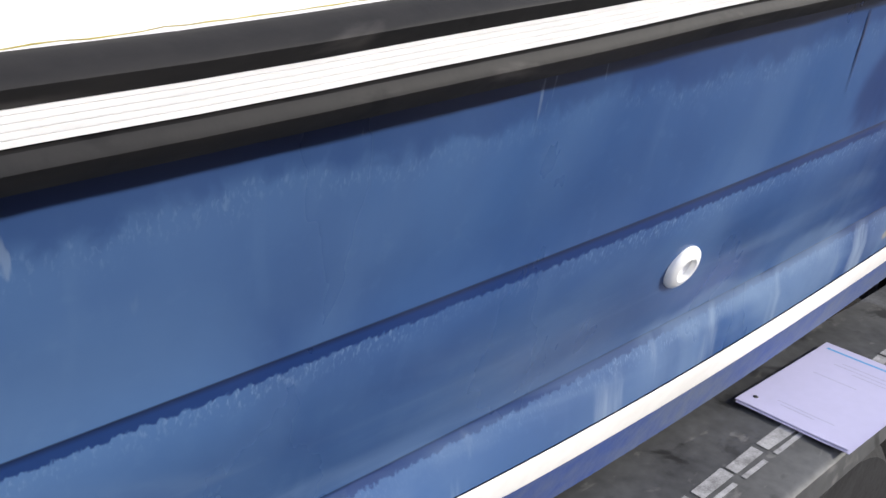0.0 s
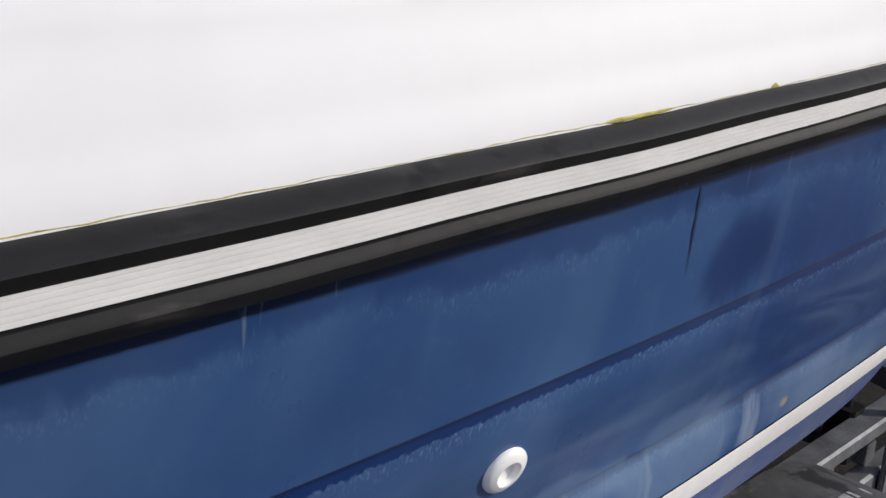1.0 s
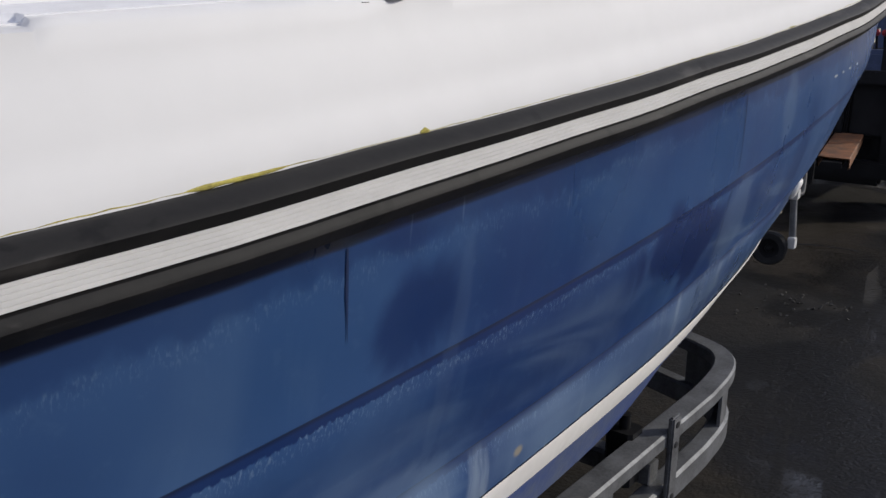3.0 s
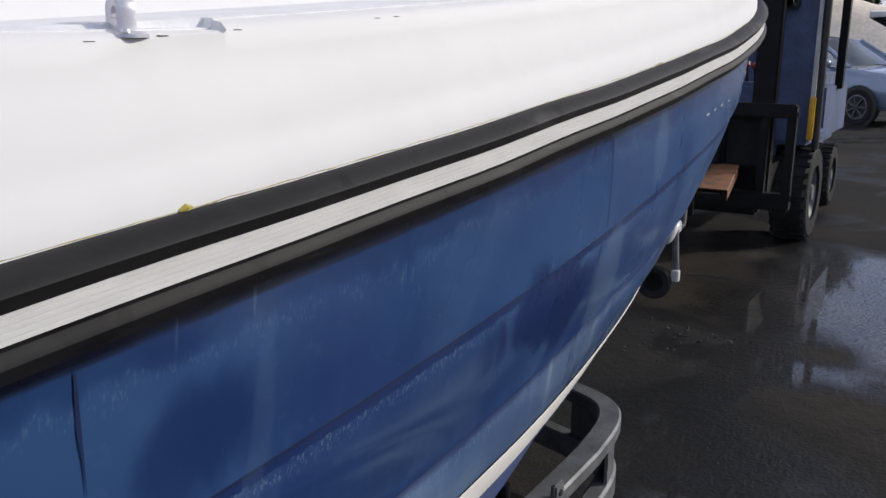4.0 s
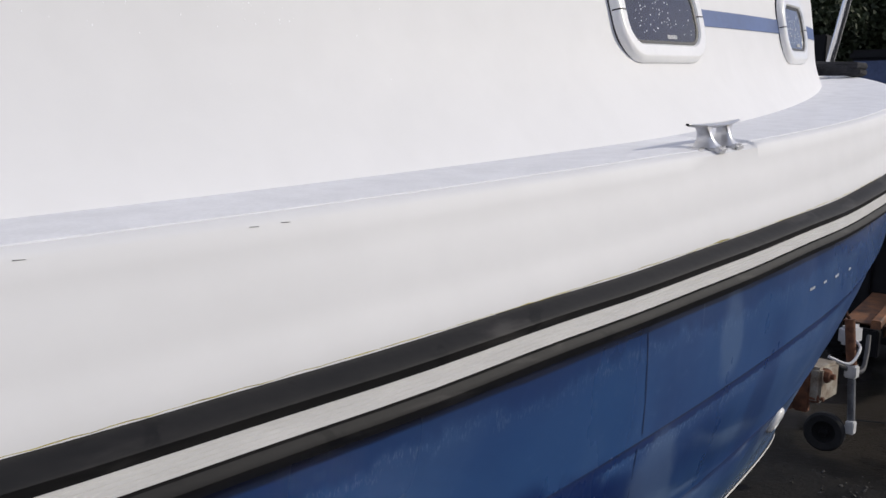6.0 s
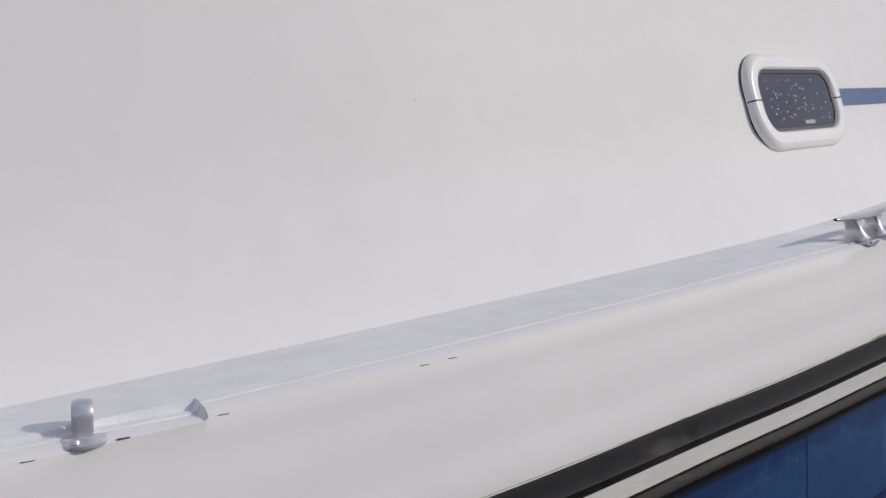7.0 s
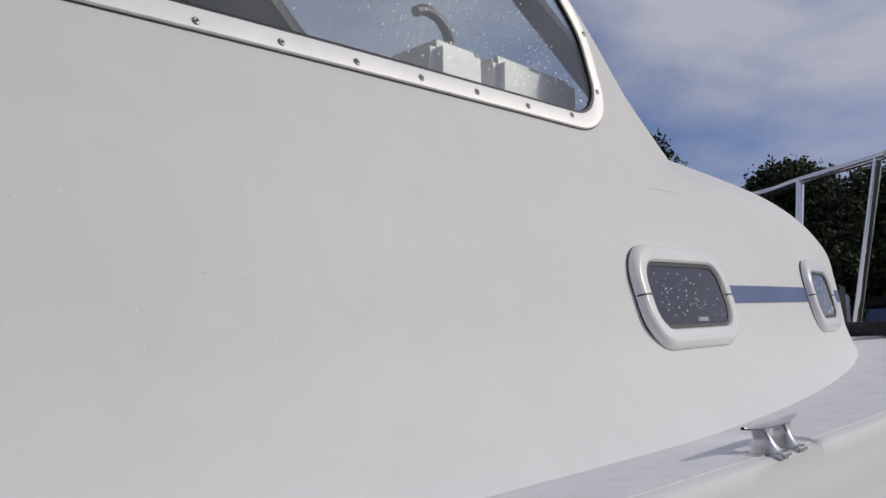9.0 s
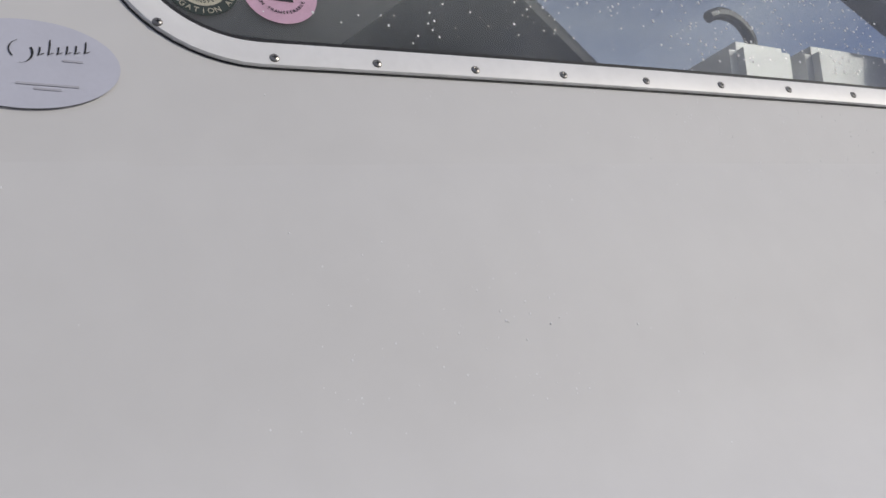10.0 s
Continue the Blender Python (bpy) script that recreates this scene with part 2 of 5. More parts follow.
M_bark = material("bark", (0.09, 0.07, 0.05), 0.9, var=0.4, scale=12, bump=0.4)
M_leaf = material("dark_foliage", (0.045, 0.06, 0.02), 0.75, second=(0.012, 0.02, 0.006), scale=1.6)


def scuffed(m, color, scale, stretch, lo, hi, k):
    """Rubs a second colour over a material in sparse patches."""
    n, l = m.node_tree.nodes, m.node_tree.links
    b = n["Principled BSDF"]
    geo, mpn, t, r, mx = (n.new(q) for q in ("ShaderNodeNewGeometry", "ShaderNodeMapping", "ShaderNodeTexNoise", "ShaderNodeMapRange", "ShaderNodeMixRGB"))
    mpn.inputs["Scale"].default_value = stretch
    t.inputs["Scale"].default_value, t.inputs["Detail"].default_value, t.inputs["Distortion"].default_value = scale, 7, 0.5
    r.interpolation_type = "SMOOTHSTEP"
    for i, q in enumerate((lo, hi, 0.0, k)):
        r.inputs[i + 1].default_value = q
    mx.inputs["Color2"].default_value = (*color, 1)
    l.new(geo.outputs["Position"], mpn.inputs["Vector"])
    l.new(mpn.outputs["Vector"], t.inputs["Vector"])
    l.new(t.outputs["Fac"], r.inputs[0])
    l.new(r.outputs[0], mx.inputs["Fac"])
    if b.inputs["Base Color"].links:
        l.new(b.inputs["Base Color"].links[0].from_socket, mx.inputs["Color1"])
    else:
        mx.inputs["Color1"].default_value = b.inputs["Base Color"].default_value
    l.new(mx.outputs["Color"], b.inputs["Base Color"])


scuffed(M_rub, (0.058, 0.054, 0.052), 13.0, (0.7, 0.7, 3.0), 0.55, 0.72, 0.8)
scuffed(M_mud, (0.012, 0.012, 0.012), 11.0, (1, 1, 1), 0.56, 0.62, 0.85)
scuffed(M_mud, (0.16, 0.155, 0.15), 26.0, (1, 2, 1), 0.60, 0.72, 0.6)
scuffed(M_rub, (0.004, 0.004, 0.005), 24.0, (1, 1, 1.2), 0.60, 0.68, 0.8)


def glass(name, tint, rough=0.02):
    m = bpy.data.materials.new(name)
    m.use_nodes = True
    b = m.node_tree.nodes["Principled BSDF"]
    b.inputs["Base Color"].default_value = (*tint, 1)
    b.inputs["Roughness"].default_value = rough
    b.inputs["Transmission Weight"].default_value = 1.0
    b.inputs["IOR"].default_value = 1.45
    return m


M_glass = glass("window_glass", (0.82, 0.86, 0.88))
# patchy whitish haze put into the panes, lifting their tone like a reflection
n, l = M_glass.node_tree.nodes, M_glass.node_tree.links
geo, tex, rng = (n.new(q) for q in ("ShaderNodeNewGeometry", "ShaderNodeTexNoise", "ShaderNodeMapRange"))
tex.inputs["Scale"].default_value, tex.inputs["Detail"].default_value = 3.5, 5
for k, q in enumerate((0.46, 0.70, 0.988, 0.90)):
    rng.inputs[k + 1].default_value = q
l.new(geo.outputs["Position"], tex.inputs["Vector"])
l.new(tex.outputs["Fac"], rng.inputs[0])
l.new(rng.outputs[0], n["Principled BSDF"].inputs["Transmission Weight"])
M_smoke = glass("smoked_glass", (0.30, 0.30, 0.31))
M_cglass = glass("car_glass", (0.45, 0.52, 0.5))
for mat_ in (M_dark, M_tyre, M_rub):
    mat_.node_tree.nodes["Principled BSDF"].inputs["Specular IOR Level"].default_value = 0.22
M_cabin_dark = material("unlit_cabin_dark", (0.05, 0.05, 0.053), 0.8, var=0.3, scale=9)


# ---- mesh helpers ----
def finish(bm, angle=34):
    bmesh.ops.recalc_face_normals(bm, faces=bm.faces)
    for f in bm.faces:
        f.smooth = True
    for e in bm.edges:
        e.smooth = not (len(e.link_faces) == 2 and e.calc_face_angle(0) > radians(angle))


def part(name, bm, mat, parent=None, label="", angle=34):
    finish(bm, angle)
    me = bpy.data.meshes.new(name)
    bm.to_mesh(me)
    bm.free()
    me.materials.append(mat)
    ob = new(name, me)
    if parent:
        ob.parent = parent
    if label:
        tagged(ob, label)
    return ob


def thing(name, label, category, at=(0, 0, 0), group="", kind=""):
    return tagged(new(name), label, category, group, kind) if at == (0, 0, 0) else put(tagged(new(name), label, category, group, kind), at)


def put(ob, at):
    ob.location = at
    return ob


def grid(rows, close=False, bm=None):
    """A sheet through rows of points; close joins the last row to the first."""
    bm = bm or bmesh.new()
    vs = [[bm.verts.new(p) for p in r] for r in rows]
    n = len(vs)
    for i in range(n if close else n - 1):
        a, b = vs[i], vs[(i + 1) % n]
        for j in range(len(a) - 1):
            bm.faces.new((a[j], a[j + 1], b[j + 1], b[j]))
    return bm


def box(bm, lo, hi, bevel=0.0, m=None):
    x0, y0, z0 = lo
    x1, y1, z1 = hi
    r = bmesh.ops.create_cube(bm, size=1, matrix=Matrix.Translation(((x0 + x1) / 2, (y0 + y1) / 2, (z0 + z1) / 2)) @ Matrix.Diagonal((x1 - x0, y1 - y0, z1 - z0, 1)))
    vs = r["verts"]
    if bevel > 0:
        g = bmesh.ops.bevel(bm, geom=list({e for v in vs for e in v.link_edges}), offset=bevel, segments=2, affect="EDGES", clamp_overlap=True)
        vs = list({v for f in g["faces"] for v in f.verts} | {v for v in vs if v.is_valid})
    if m is not None:
        bmesh.ops.transform(bm, matrix=m, verts=vs)
    return bm


def cyl(bm, a, b, r, r2=None, seg=16, caps=True):
    a, b = Vector(a), Vector(b)
    d = b - a
    m = Matrix.Translation((a + b) / 2) @ d.to_track_quat("Z", "Y").to_matrix().to_4x4()
    bmesh.ops.create_cone(bm, cap_ends=caps, segments=seg, radius1=r, radius2=r if r2 is None else r2, depth=d.length, matrix=m)
    return bm


def tube(bm, pts, r, seg=10):
    """A round bar through points."""
    pts = [Vector(p) for p in pts]
    rings = []
    up = Vector((0.123, 0.31, 0.94)).normalized()
    for i, p in enumerate(pts):
        d = (pts[min(i + 1, len(pts) - 1)] - pts[max(i - 1, 0)]).normalized()
        a = d.cross(up).normalized()
        b = d.cross(a)
        rings.append([bm.verts.new(p + a * (r * math.cos(k * math.tau / seg)) + b * (r * math.sin(k * math.tau / seg))) for k in range(seg)])
    for q, s in zip(rings, rings[1:]):
        for k in range(seg):
            bm.faces.new((q[k], q[(k + 1) % seg], s[(k + 1) % seg], s[k]))
    bm.faces.new(rings[0])
    bm.faces.new(rings[-1])
    return bm


def lathe(bm, prof, m, seg=32):
    """Turn (radius, height) pairs round the local z axis of m."""
    rows = [[bm.verts.new(m @ Vector((r * math.cos(k * math.tau / seg), r * math.sin(k * math.tau / seg), h))) for k in range(seg)] for r, h in prof]
    for a, b in zip(rows, rows[1:]):
        for k in range(seg):
            bm.faces.new((a[k], a[(k + 1) % seg], b[(k + 1) % seg], b[k]))
    return bm


# ---- ground ----
def ground_material():
    """Damp asphalt: brown dried silt, dark damp stretches, grit and a film of standing water."""
    m = bpy.data.materials.new("wet_asphalt")
    m.use_nodes = True
    n, l = m.node_tree.nodes, m.node_tree.links
    b = n["Principled BSDF"]
    geo = n.new("ShaderNodeNewGeometry")

    def noisy(scale, detail, dist=0.0):
        t = n.new("ShaderNodeTexNoise")
        t.inputs["Scale"].default_value, t.inputs["Detail"].default_value, t.inputs["Distortion"].default_value = scale, detail, dist
        l.new(geo.outputs["Position"], t.inputs["Vector"])
        return t.outputs["Fac"]

    def ramp(v, lo, hi, p=0.0, q=1.0):
        r = n.new("ShaderNodeMapRange")
        r.interpolation_type = "SMOOTHSTEP"
        for k, u in enumerate((lo, hi, p, q)):
            r.inputs[k + 1].default_value = u
        l.new(v, r.inputs[0])
        return r.outputs[0]

    def mixc(f, c1, c2):
        x = n.new("ShaderNodeMixRGB")
        for k, c in ((1, c1), (2, c2)):
            if isinstance(c, tuple):
                x.inputs[k].default_value = (*c, 1)
            else:
                l.new(c, x.inputs[k])
        l.new(f, x.inputs[0])
        return x.outputs[0]

    def calc(op, p, q):
        x = n.new("ShaderNodeMath")
        x.operation = op
        for k, u in ((0, p), (1, q)):
            if isinstance(u, (int, float)):
                x.inputs[k].default_value = u
            else:
                l.new(u, x.inputs[k])
        return x.outputs[0]

    # standing water in a shallow hollow beside the forklift
    dist = n.new("ShaderNodeVectorMath")
    dist.operation = "DISTANCE"
    dist.inputs[1].default_value = (5.25, -0.78, 0)
    l.new(geo.outputs["Position"], dist.inputs[0])
    wet = calc("ADD", noisy(1.1, 7, 0.4), ramp(dist.outputs["Value"], 0.4, 2.0, 0.29, -0.08))
    pool = ramp(wet, 0.50, 0.66)
    damp = ramp(wet, 0.40, 0.52)
    grit = noisy(70.0, 5)
    c = mixc(ramp(noisy(0.7, 6, 0.5), 0.35, 0.65), (0.0085, 0.0083, 0.0085), (0.024, 0.0205, 0.0165))
    c = mixc(ramp(noisy(9.0, 6), 0.45, 0.70, 0.0, 0.55), c, (0.008, 0.008, 0.008))
    c = mixc(ramp(grit, 0.60, 0.74, 0.0, 0.5), c, (0.055, 0.05, 0.046))
    c = mixc(calc("MULTIPLY", damp, 0.72), c, (0.004, 0.004, 0.004))
    # paler tan ground between the trailer's nose and the forklift
    tan_near = n.new("ShaderNodeVectorMath")
    tan_near.operation = "DISTANCE"
    tan_near.inputs[1].default_value = (5.35, 0.85, 0)
    l.new(geo.outputs["Position"], tan_near.inputs[0])
    tan_patch = ramp(calc("ADD", tan_near.outputs["Value"], ramp(noisy(2.4, 7, 0.6), 0.3, 0.7, -0.35, 0.35)), 0.55, 1.15, 0.75, 0.0)
    c = mixc(tan_patch, c, mixc(grit, (0.026, 0.021, 0.016), (0.060, 0.050, 0.039)))
    l.new(c, b.inputs["Base Color"])
    l.new(ramp(damp, 0.0, 1.0, 0.92, 0.50), b.inputs["Roughness"])
    b.inputs["Specular IOR Level"].default_value = 0.17
    # stones stand out of the film of water
    stones = ramp(noisy(85.0, 8, 0.8), 0.40, 0.70)
    film = calc("MULTIPLY", pool, calc("SUBTRACT", 1.0, stones))
    l.new(film, b.inputs["Coat Weight"])
    b.inputs["Coat Roughness"].default_value = 0.04
    b.inputs["Coat IOR"].default_value = 1.45
    bp = n.new("ShaderNodeBump")
    bp.inputs["Strength"].default_value, bp.inputs["Distance"].default_value = 0.6, 0.008
    l.new(calc("ADD", grit, calc("MULTIPLY", noisy(22.0, 5), 1.2)), bp.inputs["Height"])
    l.new(bp.outputs["Normal"], b.inputs["Normal"])
    return m


bm = bmesh.new()
bmesh.ops.create_grid(bm, x_segments=8, y_segments=8, size=400)
tagged(part("ground", bm, ground_material()), "wet dark asphalt yard with puddles", "ground", kind="structure")

# ---- the boat ----
YC, STERN = 0.414, -2.3
RAIL = (1.0041, 1.4073, 3.3168, 2.4255, 1.6955, 0.0182)       # half beam, widest station, stem, two exponents, taper aft
LAP1 = (0.9796, 1.6696, 3.2014, 1.9863, 1.4054, 0.0228)
LAP2 = (0.9328, 1.6221, 3.0991, 1.90, 1.40, 0.0264)
BOOT, BOOT_Z = (0.9028, 0.9892, 3.0634, 1.7526, 1.8395, 0.032), (0.7427, 0.0441, 0.0689, -0.0362)
DECK, DECK_Z = (0.968, 1.5, 3.28, 2.36, 1.64, 0.018), (1.3416, 0.0641, 0.0065, 0.0023)
NS = 130


def line(plan, zc, out=0.0, dz=0.0, stations=None):
    """One long line of the boat, stern to stem, on the starboard side: out is metres outboard."""
    hb, x0, xb, p, q, k = plan
    s = np.linspace(0, 1, NS) if stations is None else np.asarray(stations)
    x = STERN + (xb - STERN) * (1 - (1 - s) ** 1.9)
    u = np.clip((x - x0) / (xb - x0), 0, 1)
    y = np.where(x < x0, YC - hb + k * (x0 - x) ** 2, YC - hb * (1 - u ** p) ** (1 / q))
    z = sum(c * x ** i for i, c in enumerate(zc)) + dz
    tx, ty = np.gradient(x), np.gradient(y)
    ln = np.hypot(tx, ty) + 1e-9
    tx, ty = tx / ln, ty / ln
    tx[-1], ty[-1] = 0, 1
    return np.stack([x + out * ty, np.minimum(y - out * tx, YC), z], 1)


def both(a):
    """Starboard line, round the stem, and back along port."""
    b = a[::-1][1:].copy()
    b[:, 1] = 2 * YC - b[:, 1]
    return np.concatenate([a, b])


def at_line(plan, zc, x):
    a = line(plan, zc, stations=np.linspace(0, 1, 900))
    return np.array([np.interp(x, a[:, 0], a[:, i]) for i in (0, 1, 2)])


def blend(a, b, t, bulge=0.0):
    c = a + (b - a) * t
    c[:, 1] -= bulge * 4 * t * (1 - t)
    return c


boat = thing("motor_boat", "blue-hulled white cabin boat standing on a trailer", "boat")
sheer = line(RAIL, RAIL_Z, -0.020, -0.024)
lap1, lap2, boot = line(LAP1, LAP1_Z), line(LAP2, LAP2_Z), line(BOOT, BOOT_Z)
lap1i, lap2i = line(LAP1, LAP1_Z, -0.006, -0.009), line(LAP2, LAP2_Z, -0.006, -0.009)
rows = [sheer, blend(sheer, lap1, 0.3, 0.003), blend(sheer, lap1, 0.7, 0.003), line(LAP1, LAP1_Z, 0, 0.003), lap1, line(LAP1, LAP1_Z, -0.0070, -0.0008), line(LAP1, LAP1_Z, -0.0068, -0.005), lap1i,
        blend(lap1i, lap2, 0.35, 0.004), blend(lap1i, lap2, 0.75, 0.004), line(LAP2, LAP2_Z, 0, 0.003), lap2, line(LAP2, LAP2_Z, -0.0070, -0.0008), line(LAP2, LAP2_Z, -0.0068, -0.005), lap2i, blend(lap2i, boot, 0.5, 0.004), boot]
rows_hull = rows
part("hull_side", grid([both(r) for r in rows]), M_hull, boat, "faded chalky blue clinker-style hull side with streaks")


def drawn_in(out0, dz0, out1, dz1, stations=None):
    """A line below the waterline that draws in from amidships forwards."""
    a, b = line(BOOT, BOOT_Z, out0, dz0, stations), line(BOOT, BOOT_Z, out1, dz1, stations)
    w = np.clip((a[:, :1] - 0.85) / 1.0, 0, 1)
    w = w * w * (3 - 2 * w)
    return a + (b - a) * w


part("boot_stripe", grid([both(line(BOOT, BOOT_Z, 0.002, 0.0)), both(line(BOOT, BOOT_Z, 0.0025, -0.004)), both(drawn_in(-0.010, -0.0435, -0.020, -0.034)), both(drawn_in(-0.016, -0.0455, -0.025, -0.035))]), M_boot, boat, "white painted waterline stripe")
chine = drawn_in(-0.038, -0.118, -0.095, -0.10)
keel = chine.copy()
keel[:, 1] = YC
keel[:, 2] = 0.46 + 0.30 * np.clip((keel[:, 0] - 1.2) / 1.7, 0, 1) ** 2
part("hull_bottom", grid([both(drawn_in(-0.0125, -0.041, -0.0225, -0.032)), both(chine), both(blend(chine, keel, 0.5, 0.0)), both(keel)]), M_anti, boat, "blue antifouled hull bottom")
tr = [np.array([r[0], [r[0][0], 2 * YC - r[0][1], r[0][2]]]) for r in (sheer, lap1, lap2, boot, chine, keel)]
part("transom", grid(tr), M_hull, boat)

# rubbing strake: two black rubbers with a ribbed white insert
def strake(prof):
    rows_s = []
    for o, d in prof:
        a = line(RAIL, RAIL_Z, o, d)
        x = a[:, 0]
        a[:, 2] += (0.0005 * np.sin(21.5 * x + 0.8) + 0.0006 * np.sin(12.7 * x + 2.0 + 25 * d)) * np.clip((2.6 - x) / 0.8, 0, 1)
        rows_s.append(both(a))
    return grid(rows_s)


part("lower_rubber", strake([(-0.024, -0.028), (-0.004, -0.0302), (0.002, -0.0290), (0.0108, -0.0195), (0.0124, -0.0165), (0.0116, -0.0130), (0.0082, -0.0085), (0.002, -0.0066)]), M_rub, boat, "black rubber lower fender strip")
ins = [(0.001, -0.0068)]
for k in range(5):
    z0 = -0.0066 + k * 0.0036
    ins += [(0.00645, z0 + 0.0001), (0.0072, z0 + 0.0004), (0.0072, z0 + 0.0031), (0.00645, z0 + 0.0034)]
part("white_insert", strake(ins + [(0.001, 0.0116)]), M_ins, boat, "ribbed white vinyl insert strip", angle=25)
part("upper_rubber", strake([(0.002, 0.0104), (0.0078, 0.0109), (0.0120, 0.0182), (0.0128, 0.0203), (0.0116, 0.0222), (0.0030, 0.0278), (-0.003, 0.0304), (-0.010, 0.0312), (-0.02, 0.029)]), M_rub, boat, "black rubber upper fender strip with grey scuffs")

# deck moulding, with two level pockets let into its edge for the mooring eye and the cleat
POCKETS = [(-0.030, 0.080, 0.0050), (0.310, 0.4580, 0.0065), (1.200, 1.412, 0.0035)]
extra = []
for x0, x1, _ in POCKETS:
    for q in (x0, x1 - 0.0015, x1 + 0.0015):
        extra.append(1 - (1 - (q - STERN) / (DECK[2] - STERN)) ** (1 / 1.9))
DS = np.sort(np.concatenate([np.linspace(0, 1, NS), extra]))


def deck_line(out, dz, sunk=0.0):
    """A line along the deck's edge; sunk is the share of the pockets' depth that it takes."""
    a = line(DECK, DECK_Z, out, dz, DS)
    x = line(DECK, DECK_Z, 0, 0, DS)[:, 0]
    for i, (x0, x1, d) in enumerate(POCKETS):
        share = sunk[i] if isinstance(sunk, tuple) else sunk
        a[:, 2] -= np.where((x >= x0) & (x < x1), share * d * (x - x0) / (x1 - x0), 0)
    return a


flange = [line(RAIL, RAIL_Z, -0.012, 0.028, DS), line(RAIL, RAIL_Z, -0.013, 0.044, DS), line(RAIL, RAIL_Z, -0.019, 0.058, DS)]
edge = [deck_line(0.002, -0.022), deck_line(0.0, -0.007, 0.3), deck_line(-0.005, -0.002, 0.8), deck_line(-0.014, 0.0, 1)]
mid = [blend(flange[-1], edge[0], t, 0.0015) for t in (0.25, 0.5, 0.75)]
part("deck_moulding", grid([both(r) for r in flange + mid + edge]), M_gel, boat, "white gelcoat deck edge moulding", angle=40)
din = deck_line(-0.013, 0.001, 1)
inner = deck_line(-0.047, 0.003)
dmid = inner.copy()
dmid[:, 1] = YC
dmid[:, 2] += 0.02
part("side_deck", grid([both(r) for r in (deck_line(-0.0135, -0.004, 1), din, deck_line(-0.021, 0.0015, 1), deck_line(-0.0235, 0.0017, (0, 0, 1)), deck_line(-0.028, 0.002, (0, 0, 1)), deck_line(-0.043, 0.003, (0, 0, 1)), inner, blend(inner, dmid, 0.5), dmid)]), M_skid, boat, "pale grey non-skid side deck and foredeck", angle=40)

# cabin trunk
TRUNK = (0.857, 1.3, 3.15, 1.55, 2.3, 0.004)
SHOULD = (0.62, 1.0, 2.95, 2.6, 5.1, 0.055)


def shoulder_z(x):
    return 1.897 - 0.15 * np.clip(x - 2.0, 0, 9) ** 2


base = line(TRUNK, DECK_Z, 0, -0.006)
shd = line(SHOULD, (1.89,))
shd[:, 2] = shoulder_z(shd[:, 0])


def knuckle(x):
    return 1.690 + 0.0735 * x


# share of the way in from foot to shoulder: a soft fillet, a nearly upright side, a round shoulder
PV = np.linspace(0, 1, 201)
PF = np.interp(PV, (0, 0.03, 0.07, 0.12, 0.18, 0.25, 0.43, 0.60, 0.715, 0.78, 0.90, 1), (0, 0.052, 0.112, 0.178, 0.247, 0.315, 0.396, 0.495, 0.580, 0.625, 0.72, 1))
PK = np.exp(-np.linspace(-2, 2, 17) ** 2)
PF = np.convolve(np.concatenate([np.full(8, 0.0), PF, np.full(8, 1.0)]), PK / PK.sum(), "valid")


def side(v, tuck=0.0):
    """The trunk's side at a height between deck (0) and shoulder (1)."""
    v = np.broadcast_to(np.asarray(v, float), base[:, 0].shape)[:, None]
    c = base + (shd - base) * np.interp(v, PV, PF)
    c[:, 2] = base[:, 2] + (shd[:, 2] - base[:, 2]) * v[:, 0]
    c[:, 1] += tuck
    return c


foot = line(TRUNK, DECK_Z, 0.007, 0.0010)
cl = shd.copy()
cl[:, 1] = YC
cl[:, 2] += 0.05
# a soft ledge at the knuckle, fading out forward of the windscreen
vk = np.clip((knuckle(base[:, 0]) - base[:, 2]) / np.maximum(shd[:, 2] - base[:, 2], 0.05), 0.3, 0.86)
fade = np.clip((1.58 - base[:, 0]) / 0.30, 0, 1)
fade = fade * fade * (3 - 2 * fade)
led = side(vk, 0.009 * fade)
led[:, 2] += 0.009 * fade
rows = [foot, line(TRUNK, DECK_Z, 0.004, 0.0035)] + [side(vk * t) for t in (0.02, 0.06, 0.10, 0.15, 0.21, 0.28, 0.4, 0.52, 0.64, 0.76, 0.88, 0.96, 0.988, 1.0)]
rows += [led] + [side(vk + (1 - vk) * t, 0.010 * fade) for t in (0.3, 0.6, 0.85)]
r1, r2, r3 = side(1.0, 0.01 * fade), blend(shd, cl, 0.05), blend(shd, cl, 0.12)
r1[:, 2] += 0.002
r2[:, 2] += 0.014
r3[:, 2] += 0.020
cl2 = cl.copy()
bm = grid([both(r) for r in rows + [r1, r2, r3, blend(shd, cl2, 0.55), cl2]])
# the trunk is open into the wheelhouse abaft the windscreen
gone = []
for f in bm.faces:
    q = f.calc_center_median()
    if q.z > knuckle(q.x) + 0.002 and (q.x < 1.24 or (q.x < 1.555 and abs(q.y - YC) < 0.645) or (q.x < 1.575 and q.z < 1.875)):
        gone.append(f)
bmesh.ops.delete(bm, geom=gone, context="FACES")
part("cabin_trunk", bm, M_gel, boat, "white gelcoat cabin trunk with rounded shoulders")

# ---- fittings of the boat ----
SIDE_ROWS = rows_hull
CABIN_ROWS = [side(v) for v in np.linspace(0, 1, 25)]


def surface(rows, x, z):
    """The starboard y of a lofted side at a station and height."""
    ys, zs = [], []
    for r in rows:
        ys.append(np.interp(x, r[:, 0], r[:, 1]))
        zs.append(np.interp(x, r[:, 0], r[:, 2]))
    o = np.argsort(zs)
    return float(np.interp(z, np.array(zs)[o], np.array(ys)[o]))


def hull_y(x, z):
    return surface(SIDE_ROWS, x, z)


